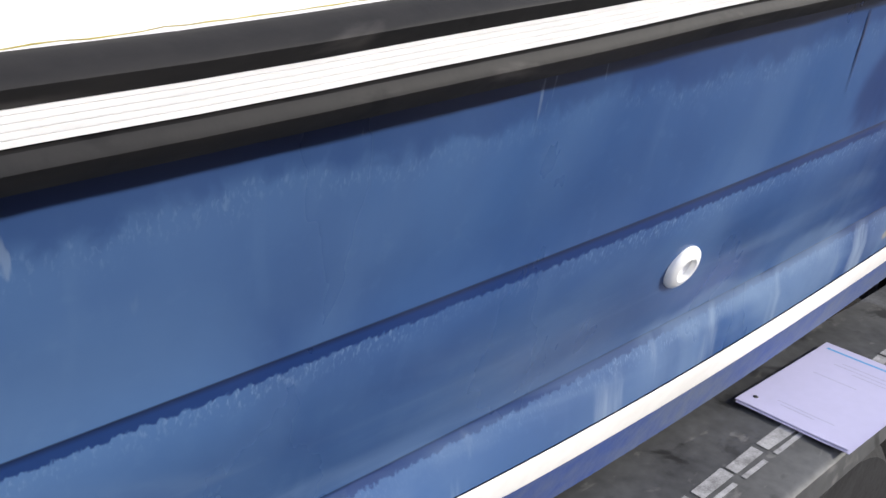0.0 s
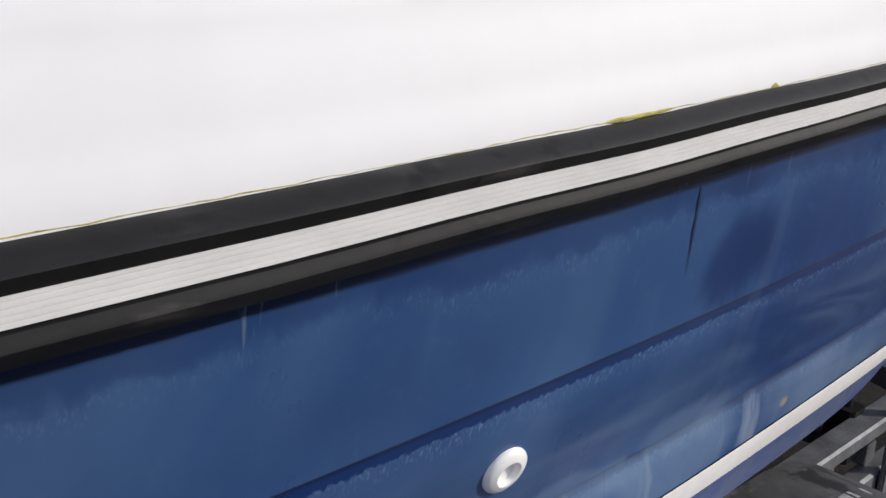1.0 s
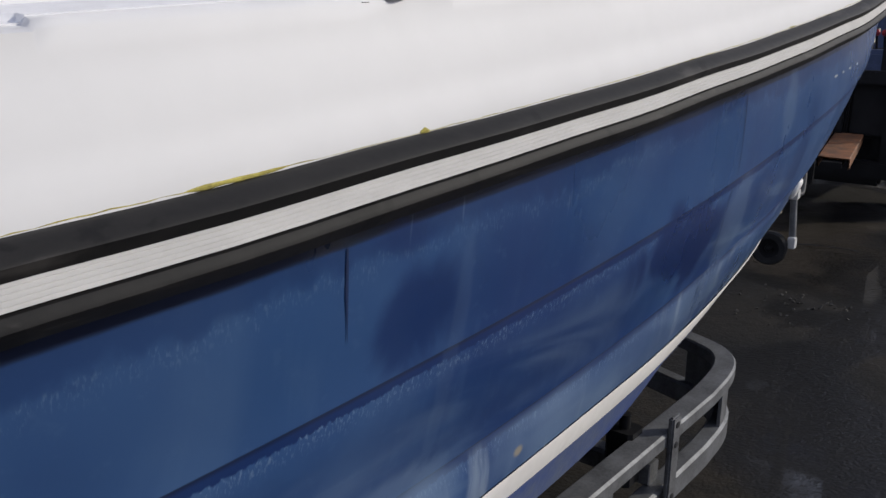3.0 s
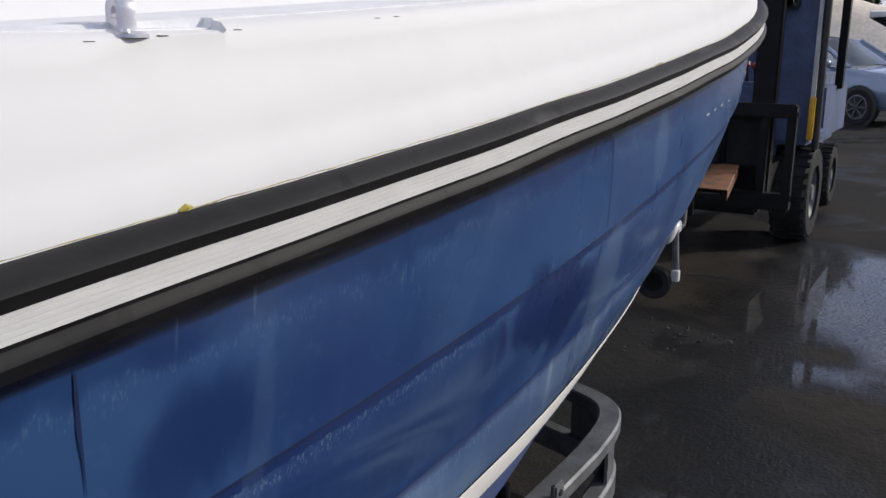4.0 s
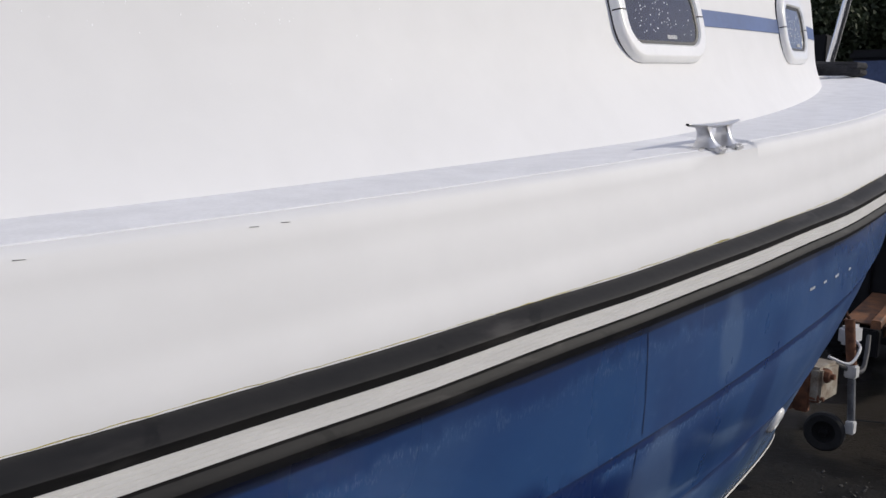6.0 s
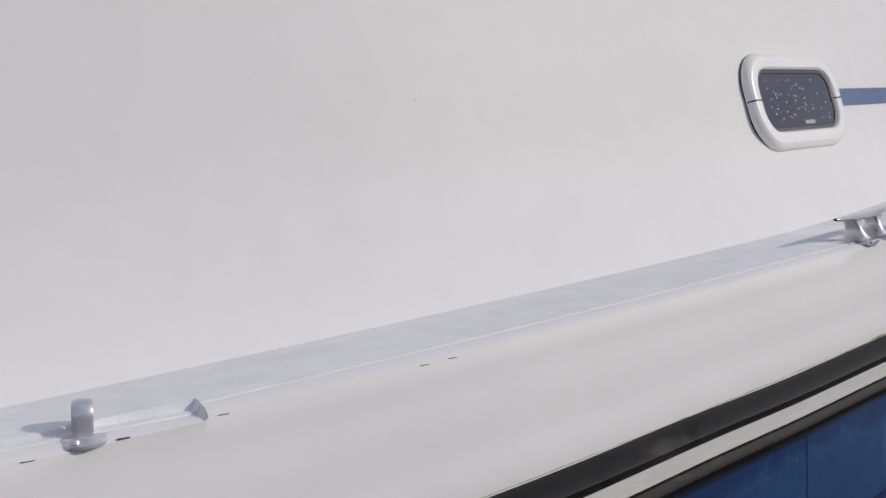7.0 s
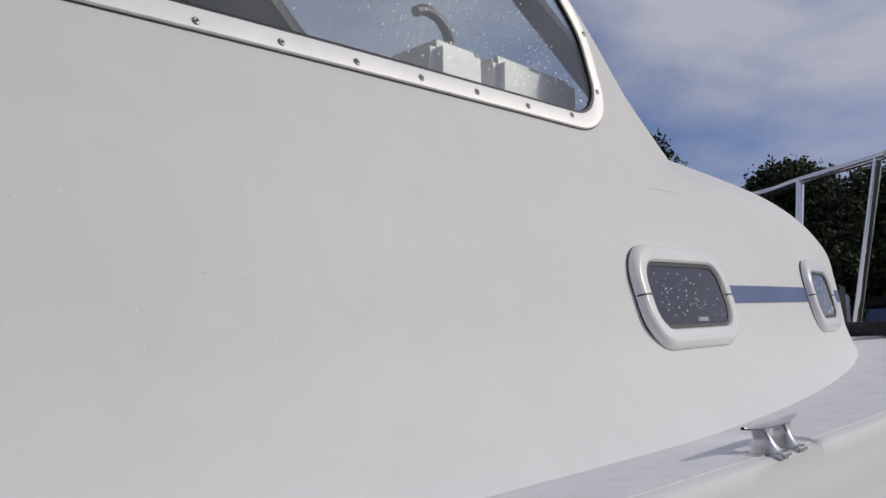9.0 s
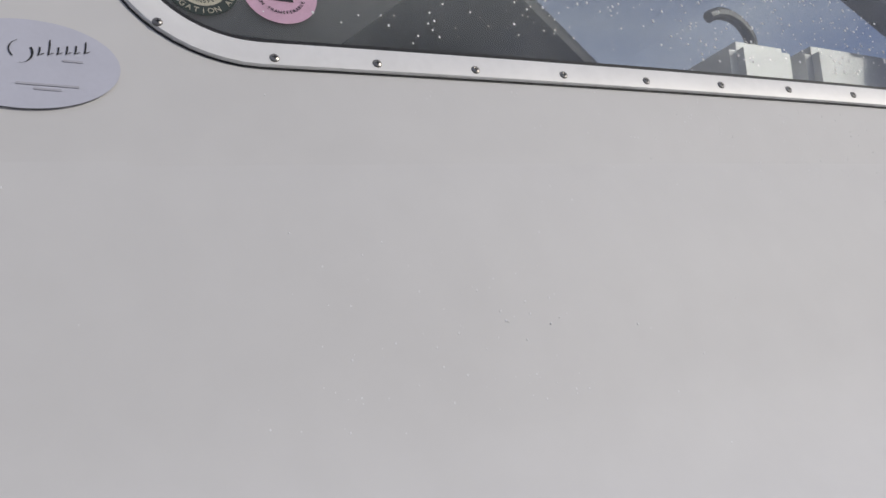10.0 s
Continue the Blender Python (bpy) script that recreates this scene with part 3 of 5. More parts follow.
def cabin_y(x, z):
    return surface(CABIN_ROWS, x, z)


def frame_on(fn, x, z, out=0.0, e=0.02):
    """A pose on a side: local x forwards, local y up, local z outboard."""
    p = Vector((x, fn(x, z), z))
    a = Vector((2 * e, fn(x + e, z) - fn(x - e, z), 0)).normalized()
    b = Vector((0, fn(x, z + e) - fn(x, z - e), 2 * e)).normalized()
    nrm = a.cross(b).normalized()
    b = nrm.cross(a)
    m = Matrix((a, b, nrm)).transposed().to_4x4()
    return Matrix.Translation(p + nrm * out) @ m


def rounded(w, h, r, n=8, shear=0.0):
    """A rounded rectangle about the origin, counter-clockwise."""
    out = []
    for cx, cy, a0 in ((w / 2 - r, h / 2 - r, 0), (-w / 2 + r, h / 2 - r, 90), (-w / 2 + r, -h / 2 + r, 180), (w / 2 - r, -h / 2 + r, 270)):
        for k in range(n + 1):
            a = radians(a0 + 90 * k / n)
            out.append((cx + r * math.cos(a) + shear * (cy + r * math.sin(a)), cy + r * math.sin(a)))
    return out


def ring(loops, bm=None):
    """Close a band through loops of points (all of one count)."""
    bm = bm or bmesh.new()
    vs = [[bm.verts.new(p) for p in lp] for lp in loops]
    for a, b in zip(vs, vs[1:]):
        for k in range(len(a)):
            bm.faces.new((a[k], a[(k + 1) % len(a)], b[(k + 1) % len(b)], b[k]))
    return bm


def plate(loop, bm=None):
    bm = bm or bmesh.new()
    bm.faces.new([bm.verts.new(p) for p in loop])
    return bm


def skin_fitting(x, z, r):
    m = frame_on(hull_y, x, z)
    f = part("through_hull_fitting", lathe(bmesh.new(), [(r, -0.002), (r, 0.002), (r * 0.95, 0.0042), (r * 0.78, 0.0065), (r * 0.56, 0.0078), (r * 0.50, 0.0070), (r * 0.47, 0.0045), (r * 0.45, -0.012)], m, 40), M_plast, boat, "white plastic through-hull drain fitting")
    part("bore", lathe(bmesh.new(), [(r * 0.47, 0.0020), (r * 0.25, 0.0010), (0.0005, 0.0008)], m, 24), M_plast, f)
    return f


skin_fitting(0.135, 0.915, 0.0255)
skin_fitting(1.665, 1.005, 0.024)


def on_hull(path, w, name, mat, label="", out=0.0009):
    """A thin line of paint or dirt along the side: (x, z, width factor)."""
    a, b = [], []
    for x, z, k in path:
        m = frame_on(hull_y, x, z, out)
        a.append(m @ Vector((-w * k / 2, 0, 0)))
        b.append(m @ Vector((w * k / 2, 0, 0)))
    return part(name, grid([a, b]), mat, boat, label)


M_run = material("dark_run", (0.008, 0.02, 0.07), 0.5, var=0.3, scale=20)
M_scuff = material("white_scuff", (0.40, 0.43, 0.48), 0.6, var=0.2, scale=40)
on_hull([(0.309, 1.166, 0.6), (0.310, 1.150, 1.0), (0.312, 1.125, 1.2), (0.315, 1.105, 0.6), (0.318, 1.080, 0.15)], 0.0030, "dark_run_mark", M_run)
on_hull([(1.137, 1.235, 1), (1.145, 1.17, 1), (1.152, 1.112, 1)], 0.0016, "hairline_crack", M_run)
on_hull([(1.155, 1.092, 1), (1.165, 1.02, 1), (1.17, 0.975, 1)], 0.0016, "hairline_crack", M_run)
on_hull([(1.172, 0.945, 1), (1.185, 0.862, 1)], 0.0016, "hairline_crack", M_run)
for k, (dx, w) in enumerate(((0.0, 0.02), (0.05, 0.012), (0.10, 0.016), (0.16, 0.010))):
    m = frame_on(hull_y, 1.60 + dx, 1.238 + 0.02 * dx + 0.004 * k, 0.001)
    part("paint_scuff", plate([m @ Vector(q) for q in ((-w / 2, -0.003, 0), (w / 2, -0.001, 0), (w / 2, 0.003, 0), (-w / 2, 0.001, 0))]), M_scuff, boat)

def slab(front, back):
    """A closed pane between two loops."""
    bm = ring([front, back])
    plate(front, bm)
    plate(back, bm)
    bmesh.ops.remove_doubles(bm, verts=bm.verts[:], dist=1e-5)
    bmesh.ops.recalc_face_normals(bm, faces=bm.faces[:])
    return bm


# portlights
def portlight(cx, cz, tilt, w=0.291, h=0.148):
    m = frame_on(cabin_y, cx, cz, 0.002, 0.05) @ pose(0, 0, 0, 0, 0, tilt)
    top = thing("portlight", "", "")
    top.parent = boat
    lp = lambda w, h, r, z: [m @ Vector((x, y, z)) for x, y in rounded(w, h, r)]
    part("gasket", ring([lp(w + 0.0006, h + 0.0006, 0.0605, -0.012), lp(w + 0.0006, h + 0.0006, 0.0605, -0.0025), lp(w - 0.01, h - 0.01, 0.063, 0.0012)]), M_seal, top)
    part("portlight_frame", ring([lp(w, h, 0.060, -0.012), lp(w, h, 0.060, 0.0015), lp(w - 0.005, h - 0.005, 0.058, 0.006), lp(w - 0.013, h - 0.013, 0.054, 0.0095), lp(w - 0.020, h - 0.020, 0.051, 0.0102), lp(w - 0.047, h - 0.047, 0.038, 0.0095), lp(w - 0.053, h - 0.053, 0.034, 0.007), lp(w - 0.056, h - 0.056, 0.032, 0.001), lp(w - 0.056, h - 0.056, 0.032, -0.012)]), M_plast, top, "white plastic portlight surround in two halves")
    part("seal", ring([lp(w - 0.055, h - 0.055, 0.032, 0.0060), lp(w - 0.064, h - 0.064, 0.028, 0.0055), lp(w - 0.066, h - 0.066, 0.027, 0.0035)]), M_seal, top)
    g = part("pane", slab(lp(w - 0.062, h - 0.062, 0.029, 0.0045), lp(w - 0.062, h - 0.062, 0.029, 0.0035)), M_smoke, top, "rain-spotted smoked window pane")
    g.visible_shadow = False
    # dark plate on the closed side, its colour standing in for the unlit cabin
    part("cabin_dark_plate", plate(lp(w - 0.060, h - 0.060, 0.030, 0.0030)), M_cabin_dark, top, "dark plate in place of the unlit cabin behind the pane")
    for sx in (-1, 1):
        prof = [(w / 2 + 0.0006, 0.0), (w / 2 - 0.002, 0.0064), (w / 2 - 0.0062, 0.0099), (w / 2 - 0.0100, 0.0107), (w / 2 - 0.0235, 0.0100), (w / 2 - 0.0270, 0.0070)]
        bm2 = grid([[m @ Vector((sx * a, q, c)) for a, c in prof] for q in (-0.0011, 0.0011)])
        part("frame_joint", bm2, M_seal, top)
    bm = bmesh.new()
    for k in range(6):
        x = 0.004 + k * 0.0055
        box(bm, (x, -h / 2 + 0.036, 0.0046), (x + 0.0042, -h / 2 + 0.042, 0.0049), 0, m)
    part("maker_mark", bm, M_lgrey, top)
    # rain drops standing on the pane
    bm = bmesh.new()
    rnd = random.Random(int(cx * 100))
    for k in range(70):
        x, y = rnd.uniform(-0.5, 0.5) * (w - 0.10), rnd.uniform(-0.5, 0.5) * (h - 0.085)
        r = rnd.choice((0.0007, 0.001, 0.0014))
        bmesh.ops.create_icosphere(bm, subdivisions=1, radius=r, matrix=m @ Matrix.Translation((x, y, 0.0046)) @ Matrix.Diagonal((1, 1, 0.5, 1)))
    tagged(part("rain_beading", bm, M_drop, top), kind="stuff")
    return top


# opaque near-white, so the drops' sparkle sits in their colour
M_drop = material("water_beads", (0.93, 0.93, 0.94), 0.03, coat=1.0)
P1, P2 = (1.499, 1.637), (2.214, 1.694)
portlight(*P1, 4.4)
portlight(*P2, 4.4, 0.240)


def stripe(x0, x1, h=0.028):
    xs = np.linspace(x0, x1, 24)
    lo, hi = [], []
    for x in xs:
        zc = 1.637 + 0.0785 * (x - 1.46)
        for q, dz in ((lo, -h / 2), (hi, h / 2)):
            m = frame_on(cabin_y, x, zc + dz, 0.0012)
            q.append(m.translation)
    part("cabin_stripe", grid([lo, hi]), M_stripe, boat, "blue stripe along the cabin side")


stripe(1.647, 2.096)
stripe(2.336, 2.60)

# wheelhouse: side wall with a screwed window
def wall_y(x, z):
    """Outer face of the wheelhouse side, tucked in behind the knuckle's ledge."""
    zk = knuckle(x)
    u = min(max((1.58 - x) / 0.30, 0.0), 1.0)
    y = cabin_y(x, zk) + 0.0085 * u * u * (3 - 2 * u) + 0.27 * (z - zk)
    # towards the windscreen's foot the wall runs into the trunk's own side
    s = min(max((x - 1.42) / 0.17, 0.0), 1.0)
    s = s * s * (3 - 2 * s)
    zt = min(z, 1.87)
    return y + s * (cabin_y(x, zt) - 0.0006 + 0.27 * (z - zt) - y)


def round_poly(pts, rs, n=10):
    """Round the corners of a polygon (x, z)."""
    out = []
    k = len(pts)
    for i in range(k):
        p, a, b = Vector(pts[i]), Vector(pts[i - 1]), Vector(pts[(i + 1) % k])
        u, v = (a - p).normalized(), (b - p).normalized()
        half = u.angle(v) / 2
        d = rs[i] / math.tan(half)
        c = p + (u + v).normalized() * (rs[i] / math.sin(half))
        s, e = p + u * d - c, p + v * d - c
        ang = s.angle_signed(e)
        for j in range(n + 1):
            q = s.copy()
            q.rotate(Matrix.Rotation(-ang * j / n, 2))
            out.append(c + q)
    return out


def resample(loop, n):
    loop = [Vector(p) for p in loop]
    loop.append(loop[0])
    d = [0.0]
    for a, b in zip(loop, loop[1:]):
        d.append(d[-1] + (b - a).length)
    res = []
    for k in range(n):
        t = d[-1] * k / n
        i = max(j for j in range(len(d)) if d[j] <= t)
        i = min(i, len(loop) - 2)
        f = (t - d[i]) / max(d[i + 1] - d[i], 1e-9)
        res.append(loop[i].lerp(loop[i + 1], f))
    return res


def inset(loop, d):
    """Move a closed loop inwards by d."""
    res = []
    k = len(loop)
    area = sum(loop[i].x * loop[(i + 1) % k].y - loop[(i + 1) % k].x * loop[i].y for i in range(k))
    sg = 1 if area > 0 else -1
    for i in range(k):
        t = (loop[(i + 1) % k] - loop[i - 1]).normalized()
        res.append(loop[i] + Vector((-t.y, t.x)) * (d * sg))
    return res


WIN = [(0.434, 1.8185), (1.450, 1.873), (1.452, 2.045), (1.352, 2.23), (0.434, 2.23)]
win = resample(round_poly(WIN, (0.125, 0.095, 0.14, 0.06, 0.10), 14), 180)
ctr = Vector((0.93, 2.02))


def wall3(p, out=0.0, back=0.0):
    y = wall_y(p.x, p.y)
    return Vector((p.x, y - out + back, p.y))


# the outer outline, met radially from the window's centre
outer_poly = [Vector(q) for q in [(-1.25, knuckle(-1.25) - 0.014), (1.615, knuckle(1.615) + 0.003), (1.658, 1.882), (1.535, 2.007), (1.07, 2.42), (-1.25, 2.42)]]


def cast(d):
    best = None
    for a, b in zip(outer_poly, outer_poly[1:] + outer_poly[:1]):
        e = b - a
        den = d.x * e.y - d.y * e.x
        if abs(den) < 1e-9:
            continue
        w = a - ctr
        t = (w.x * e.y - w.y * e.x) / den
        s = (w.x * d.y - w.y * d.x) / den
        if t > 0 and -1e-6 <= s <= 1 + 1e-6 and (best is None or t < best):
            best = t
    return ctr + d * best


hole = inset(win, 0.012)
outer = [cast((p - ctr).normalized()) for p in hole]
# pull the nearest ray onto each outer corner so that the outline stays true
for q in outer_poly:
    i = min(range(len(outer)), key=lambda k: ((q - ctr).normalized() - (hole[k] - ctr).normalized()).length)
    outer[i] = q.copy()
loops = [[wall3(p, 0, 0.016) for p in hole], [wall3(p) for p in hole]]
for t in (0.05, 0.15, 0.3, 0.5, 0.75):
    loops.append([wall3(a.lerp(b, t)) for a, b in zip(hole, outer)])
loops.append([wall3(b.lerp(a, 0.004)) for a, b in zip(hole, outer)])
loops.append([wall3(b, -0.004) for b in outer])
part("wheelhouse_side", ring(loops), M_gel, boat, "white gelcoat wheelhouse side panel")
cw = thing("cabin_window", "", "")
cw.parent = boat
part("gasket", ring([[wall3(p, 0.0) for p in inset(win, -0.0012)], [wall3(p, 0.0010) for p in inset(win, -0.0012)], [wall3(p, 0.003) for p in inset(win, 0.004)]]), M_seal, cw)
part("window_frame", ring([[wall3(p, 0.001) for p in win], [wall3(p, 0.0030) for p in inset(win, 0.0005)], [wall3(p, 0.0044) for p in inset(win, 0.002)], [wall3(p, 0.0044) for p in inset(win, 0.0225)], [wall3(p, 0.0038) for p in inset(win, 0.024)], [wall3(p, -0.006) for p in inset(win, 0.0245)]]), M_alu, cw, "bright screwed aluminium window frame")
part("seal", ring([[wall3(p, 0.0034) for p in inset(win, 0.0242)], [wall3(p, 0.0030) for p in inset(win, 0.028)], [wall3(p, -0.004) for p in inset(win, 0.0285)]]), M_seal, cw)
pane = part("pane", slab([wall3(p, -0.001) for p in inset(win, 0.0265)], [wall3(p, -0.005) for p in inset(win, 0.0265)]), M_glass, cw, "wet window pane with rain drops")
pane.visible_shadow = False
# pan-head screws every ten centimetres
want = [(0.483, 1.857), (0.575, 1.8335), (0.665, 1.839), (0.760, 1.844), (0.854, 1.850), (0.951, 1.855), (1.048, 1.862), (1.144, 1.868), (1.244, 1.873), (1.345, 1.884), (1.431, 1.941), (1.441, 2.042), (1.400, 2.125), (1.29, 2.218), (0.445, 1.96), (0.445, 2.06)]
for x, z in want:
    m = frame_on(wall_y, x, z, 0.0044)
    bm = lathe(bmesh.new(), [(0.0001, 0.0012), (0.0018, 0.0016), (0.0036, 0.0009), (0.0045, -0.0004)], m, 14)
    sc = part("screw", bm, M_screw, cw)
    bm = bmesh.new()
    box(bm, (-0.0022, -0.0004, 0.0012), (0.0022, 0.0004, 0.0018), 0, m)
    box(bm, (-0.0004, -0.0022, 0.0012), (0.0004, 0.0022, 0.0018), 0, m)
    part("screw_slot", bm, M_seal, sc)
# rain drops on the pane and on the gelcoat below
rnd = random.Random(5)
bm = bmesh.new()
n = 0
while n < 900:
    x, z = 0.45 + 0.98 * rnd.random() ** 0.6, rnd.uniform(1.85, 2.15)
    if not (1.868 + 0.05 * (x - 0.5) < z < 2.2) or x > 1.39 - 0.9 * (z - 1.95):
        continue
    n += 1
    r = rnd.choice((0.0006, 0.0008, 0.0011, 0.0016))
    m = frame_on(wall_y, x, z, -0.0005)
    bmesh.ops.create_icosphere(bm, subdivisions=1, radius=r, matrix=m @ Matrix.Diagonal((1, rnd.uniform(1, 1.6), 0.5, 1)))
tagged(part("rain_beading", bm, M_drop, cw), kind="stuff")
bm = bmesh.new()
for k in range(330):
    if k < 210:
        x, z = rnd.gauss(1.1, 0.2), rnd.gauss(1.80, 0.03)
        m = frame_on(wall_y, x, max(z, 1.79), 0.0) if z > knuckle(x) + 0.01 else frame_on(cabin_y, x, z, 0.0)
    else:
        x, z = rnd.gauss(0.72, 0.10), rnd.gauss(1.58, 0.05)
        m = frame_on(cabin_y, x, z, 0.0)
    r = rnd.choice((0.0004, 0.0006, 0.0009))
    bmesh.ops.create_icosphere(bm, subdivisions=1, radius=r, matrix=m @ Matrix.Diagonal((1, 1.4, 0.5, 1)))
tagged(part("rain_beading", bm, M_drop, boat), kind="stuff")

# oval maker's sticker with a scripted mark, and two round permit stickers inside the pane
def sticker(cx, cz, rx, rz, mat, name, label, out=0.0008, fn=wall_y, parent=boat):
    m = frame_on(fn, cx, cz, out)
    prof = [(m @ Vector((rx * math.cos(a), rz * math.sin(a), 0))) for a in np.linspace(0, math.tau, 64, endpoint=False)]
    return part(name, plate(prof), mat, parent, label), m


M_stk = material("pale_vinyl_sticker", (0.60, 0.61, 0.70), 0.35, var=0.03, scale=30)
M_ink = material("black_ink", (0.02, 0.02, 0.022), 0.5)
M_inkg = material("grey_ink", (0.48, 0.48, 0.54), 0.5)
st, m = sticker(0.388, 1.808, 0.067, 0.041, M_stk, "oval_sticker", "oval pale sticker with a dark scripted mark", 0.0022)
bm = bmesh.new()


def stroke(bm, m, pts, w):
    a = [m @ Vector((x - w, y, 0.0006)) for x, y in pts]
    b = [m @ Vector((x + w, y + w * 0.4, 0.0006)) for x, y in pts]
    grid([a, b], bm=bm)


ms = m @ Matrix.Translation((0.020, 0.004, 0)) @ Matrix.Diagonal((0.68, 0.80, 1, 1))
arc = [(-0.034 + 0.012 * math.cos(a), 0.010 + 0.011 * math.sin(a)) for a in np.linspace(1.9, 4.0, 9)]
stroke(bm, ms, arc, 0.0008)
arc = [(-0.034 + 0.012 * math.cos(a), 0.006 + 0.012 * math.sin(a)) for a in np.linspace(4.6, 6.9, 9)]
stroke(bm, ms, arc, 0.0012)
for x, h in ((-0.016, 0.010), (-0.006, 0.018), (0.003, 0.009), (0.012, 0.010), (0.021, 0.010), (0.031, 0.014)):
    y0 = 0.004 + 0.14 * (x + 0.016)
    stroke(bm, ms, [(x, y0), (x + 0.001, y0 + h * 0.5), (x + 0.001, y0 + h)], 0.0009)
    stroke(bm, ms, [(x + 0.002, y0 + 0.001), (x + 0.005, y0 + 0.003)], 0.0012)
part("scripted_mark", bm, M_ink, st)
bm = bmesh.new()
for y, x0, x1 in ((-0.0190, -0.005, 0.038), (-0.0230, 0.007, 0.026), (0.0045, 0.026, 0.040)):
    box(bm, (x0, y - 0.0009, 0.0003), (x1, y + 0.0009, 0.0006), 0, m)
part("fine_print", bm, M_inkg, st)
M_sgreen = material("dark_green_sticker", (0.035, 0.05, 0.045), 0.5)
M_spink = material("faded_pink_sticker", (0.66, 0.42, 0.55), 0.5, var=0.08, scale=60)
M_sbeige = material("faded_beige_print", (0.55, 0.52, 0.42), 0.5)
def text(body, size, m, mat, parent, name):
    cu = bpy.data.curves.new(name, "FONT")
    cu.body, cu.size, cu.align_x, cu.align_y, cu.extrude = body, size, "CENTER", "CENTER", 0.0001
    tmp = new("tmp_text", cu)
    me = bpy.data.meshes.new_from_object(tmp.evaluated_get(bpy.context.evaluated_depsgraph_get()))
    bpy.data.objects.remove(tmp)
    me.transform(m)
    me.materials.append(mat)
    ob = new(name, me)
    ob.parent = parent
    return ob


def round_words(words, r, a_mid, step, size, m, mat, parent):
    """Letters set round the lower edge of a round sticker, heads to the centre."""
    for k, ch in enumerate(words):
        if ch == " ":
            continue
        a = radians(a_mid + (k - (len(words) - 1) / 2) * step)
        text(ch, size, m @ Matrix.Translation((r * math.cos(a), r * math.sin(a), 0.0005)) @ Matrix.Rotation(a + math.pi / 2, 4, "Z"), mat, parent, "sticker_letter")


sg, m = sticker(0.520, 1.9025, 0.0305, 0.0305, M_sgreen, "permit_sticker", "round dark green permit sticker behind the pane", -0.0004, wall_y, cw)
round_words("NAVIGATION AUT", 0.0262, -95, 13.5, 0.0075, m, M_sbeige, sg)
p2 = plate([m @ Vector((0.0205 * math.cos(a), 0.0205 * math.sin(a), 0.0003)) for a in np.linspace(0, math.tau, 40, endpoint=False)])
part("sticker_centre", p2, M_sbeige, sg)
round_words("NON TRANSFERABLE", 0.0160, -90, 13.0, 0.0050, m, M_sgreen, sg)
sp, m = sticker(0.587, 1.9055, 0.0325, 0.0325, M_spink, "permit_sticker", "round faded pink permit sticker behind the pane", -0.0004, wall_y, cw)
round_words("NON TRANSFERABLE", 0.0205, -90, 9.5, 0.0046, m, M_ink, sp)
bm = bmesh.new()
box(bm, (-0.011, -0.0075, 0.0003), (0.011, -0.004, 0.0005), 0, m)
part("permit_number_bar", bm, M_ink, sp)

# port wall, roof, windscreen and helm inside
M_grey = material("grey_lining", (0.032, 0.032, 0.035), 0.7, var=0.15, scale=6)


def wheelhouse_shell():
    top = 2.42
    ya, yb = wall_y(0, top), 2 * YC - wall_y(0, top)
    bm = bmesh.new()
    box(bm, (-1.26, ya - 0.03, top), (1.15, yb + 0.03, top + 0.045), 0.018)
    part("wheelhouse_roof", bm, M_gel, boat)
    # port wall: sill, header, added infill shutting out light, and a dark outer pane
    lo, hi = 1.87, 2.25
    front = lambda z: 1.62 if z < 1.885 else 1.648 - 1.16 * (z - 1.885)
    for z0, z1, x0, x1 in ((1.70, lo, -1.25, None), (hi, top, -1.25, None), (lo, hi, -1.25, None)):
        rowsp = []
        for z in np.linspace(z0, z1, 6):
            rowsp.append([(x, 2 * YC - wall_y(min(x, 1.6), z), z) for x in np.linspace(x0, x1 or front(z), 14)])
        part("port_wall", grid(rowsp), M_gel, boat)
        part("port_lining", grid([[(x, y - 0.03, z) for x, y, z in r] for r in rowsp]), M_grey, boat)
    part("port_pane", slab(*[[(x, 2 * YC - wall_y(x, z) + d, z) for x, z in ((0.44, lo), (1.36, lo + 0.03), (1.15, hi - 0.03), (0.44, hi - 0.03))] for d in (0.004, 0.001)]), M_smoke, boat, "dark port window pane")
    # windscreen raked aft: pillar, pane, and added opaque panels that darken the port half
    def ws(t, v):
        z = 1.885 + (top - 1.885) * v
        y0 = wall_y(1.6, z) + 0.004
        y = y0 + (2 * YC - 2 * y0) * t
        return Vector((1.658 - 1.13 * (z - 1.885) + 0.08 * (1 - (2 * t - 1) ** 2), y, z))
    for t0, t1 in ((0.0, 0.035), (0.48, 0.74), (0.74, 1.0)):
        bmw = bmesh.new()
        r1 = [[ws(t0, v), ws(t1, v)] for v in np.linspace(0, 1, 8)]
        r2 = [[p - Vector((0.035, 0, 0)) for p in r] for r in r1]
        ring([[a[0], a[1], b[1], b[0]] for a, b in zip(r1, r2)], bmw)
        part("windscreen_pillar_blank", bmw, M_grey, boat)
    tt = np.linspace(0.03, 0.485, 12)
    edge4 = [[ws(t, v) - Vector((d, 0, 0)) for t in tt] for v, d in ((0.02, 0.012), (0.98, 0.012), (0.98, 0.017), (0.02, 0.017), (0.02, 0.012))]
    bmw = grid(edge4)
    bmesh.ops.remove_doubles(bmw, verts=bmw.verts[:], dist=1e-5)
    bmesh.ops.recalc_face_normals(bmw, faces=bmw.faces[:])
    g = part("windscreen_pane", bmw, M_glass, boat)
    g.visible_shadow = False


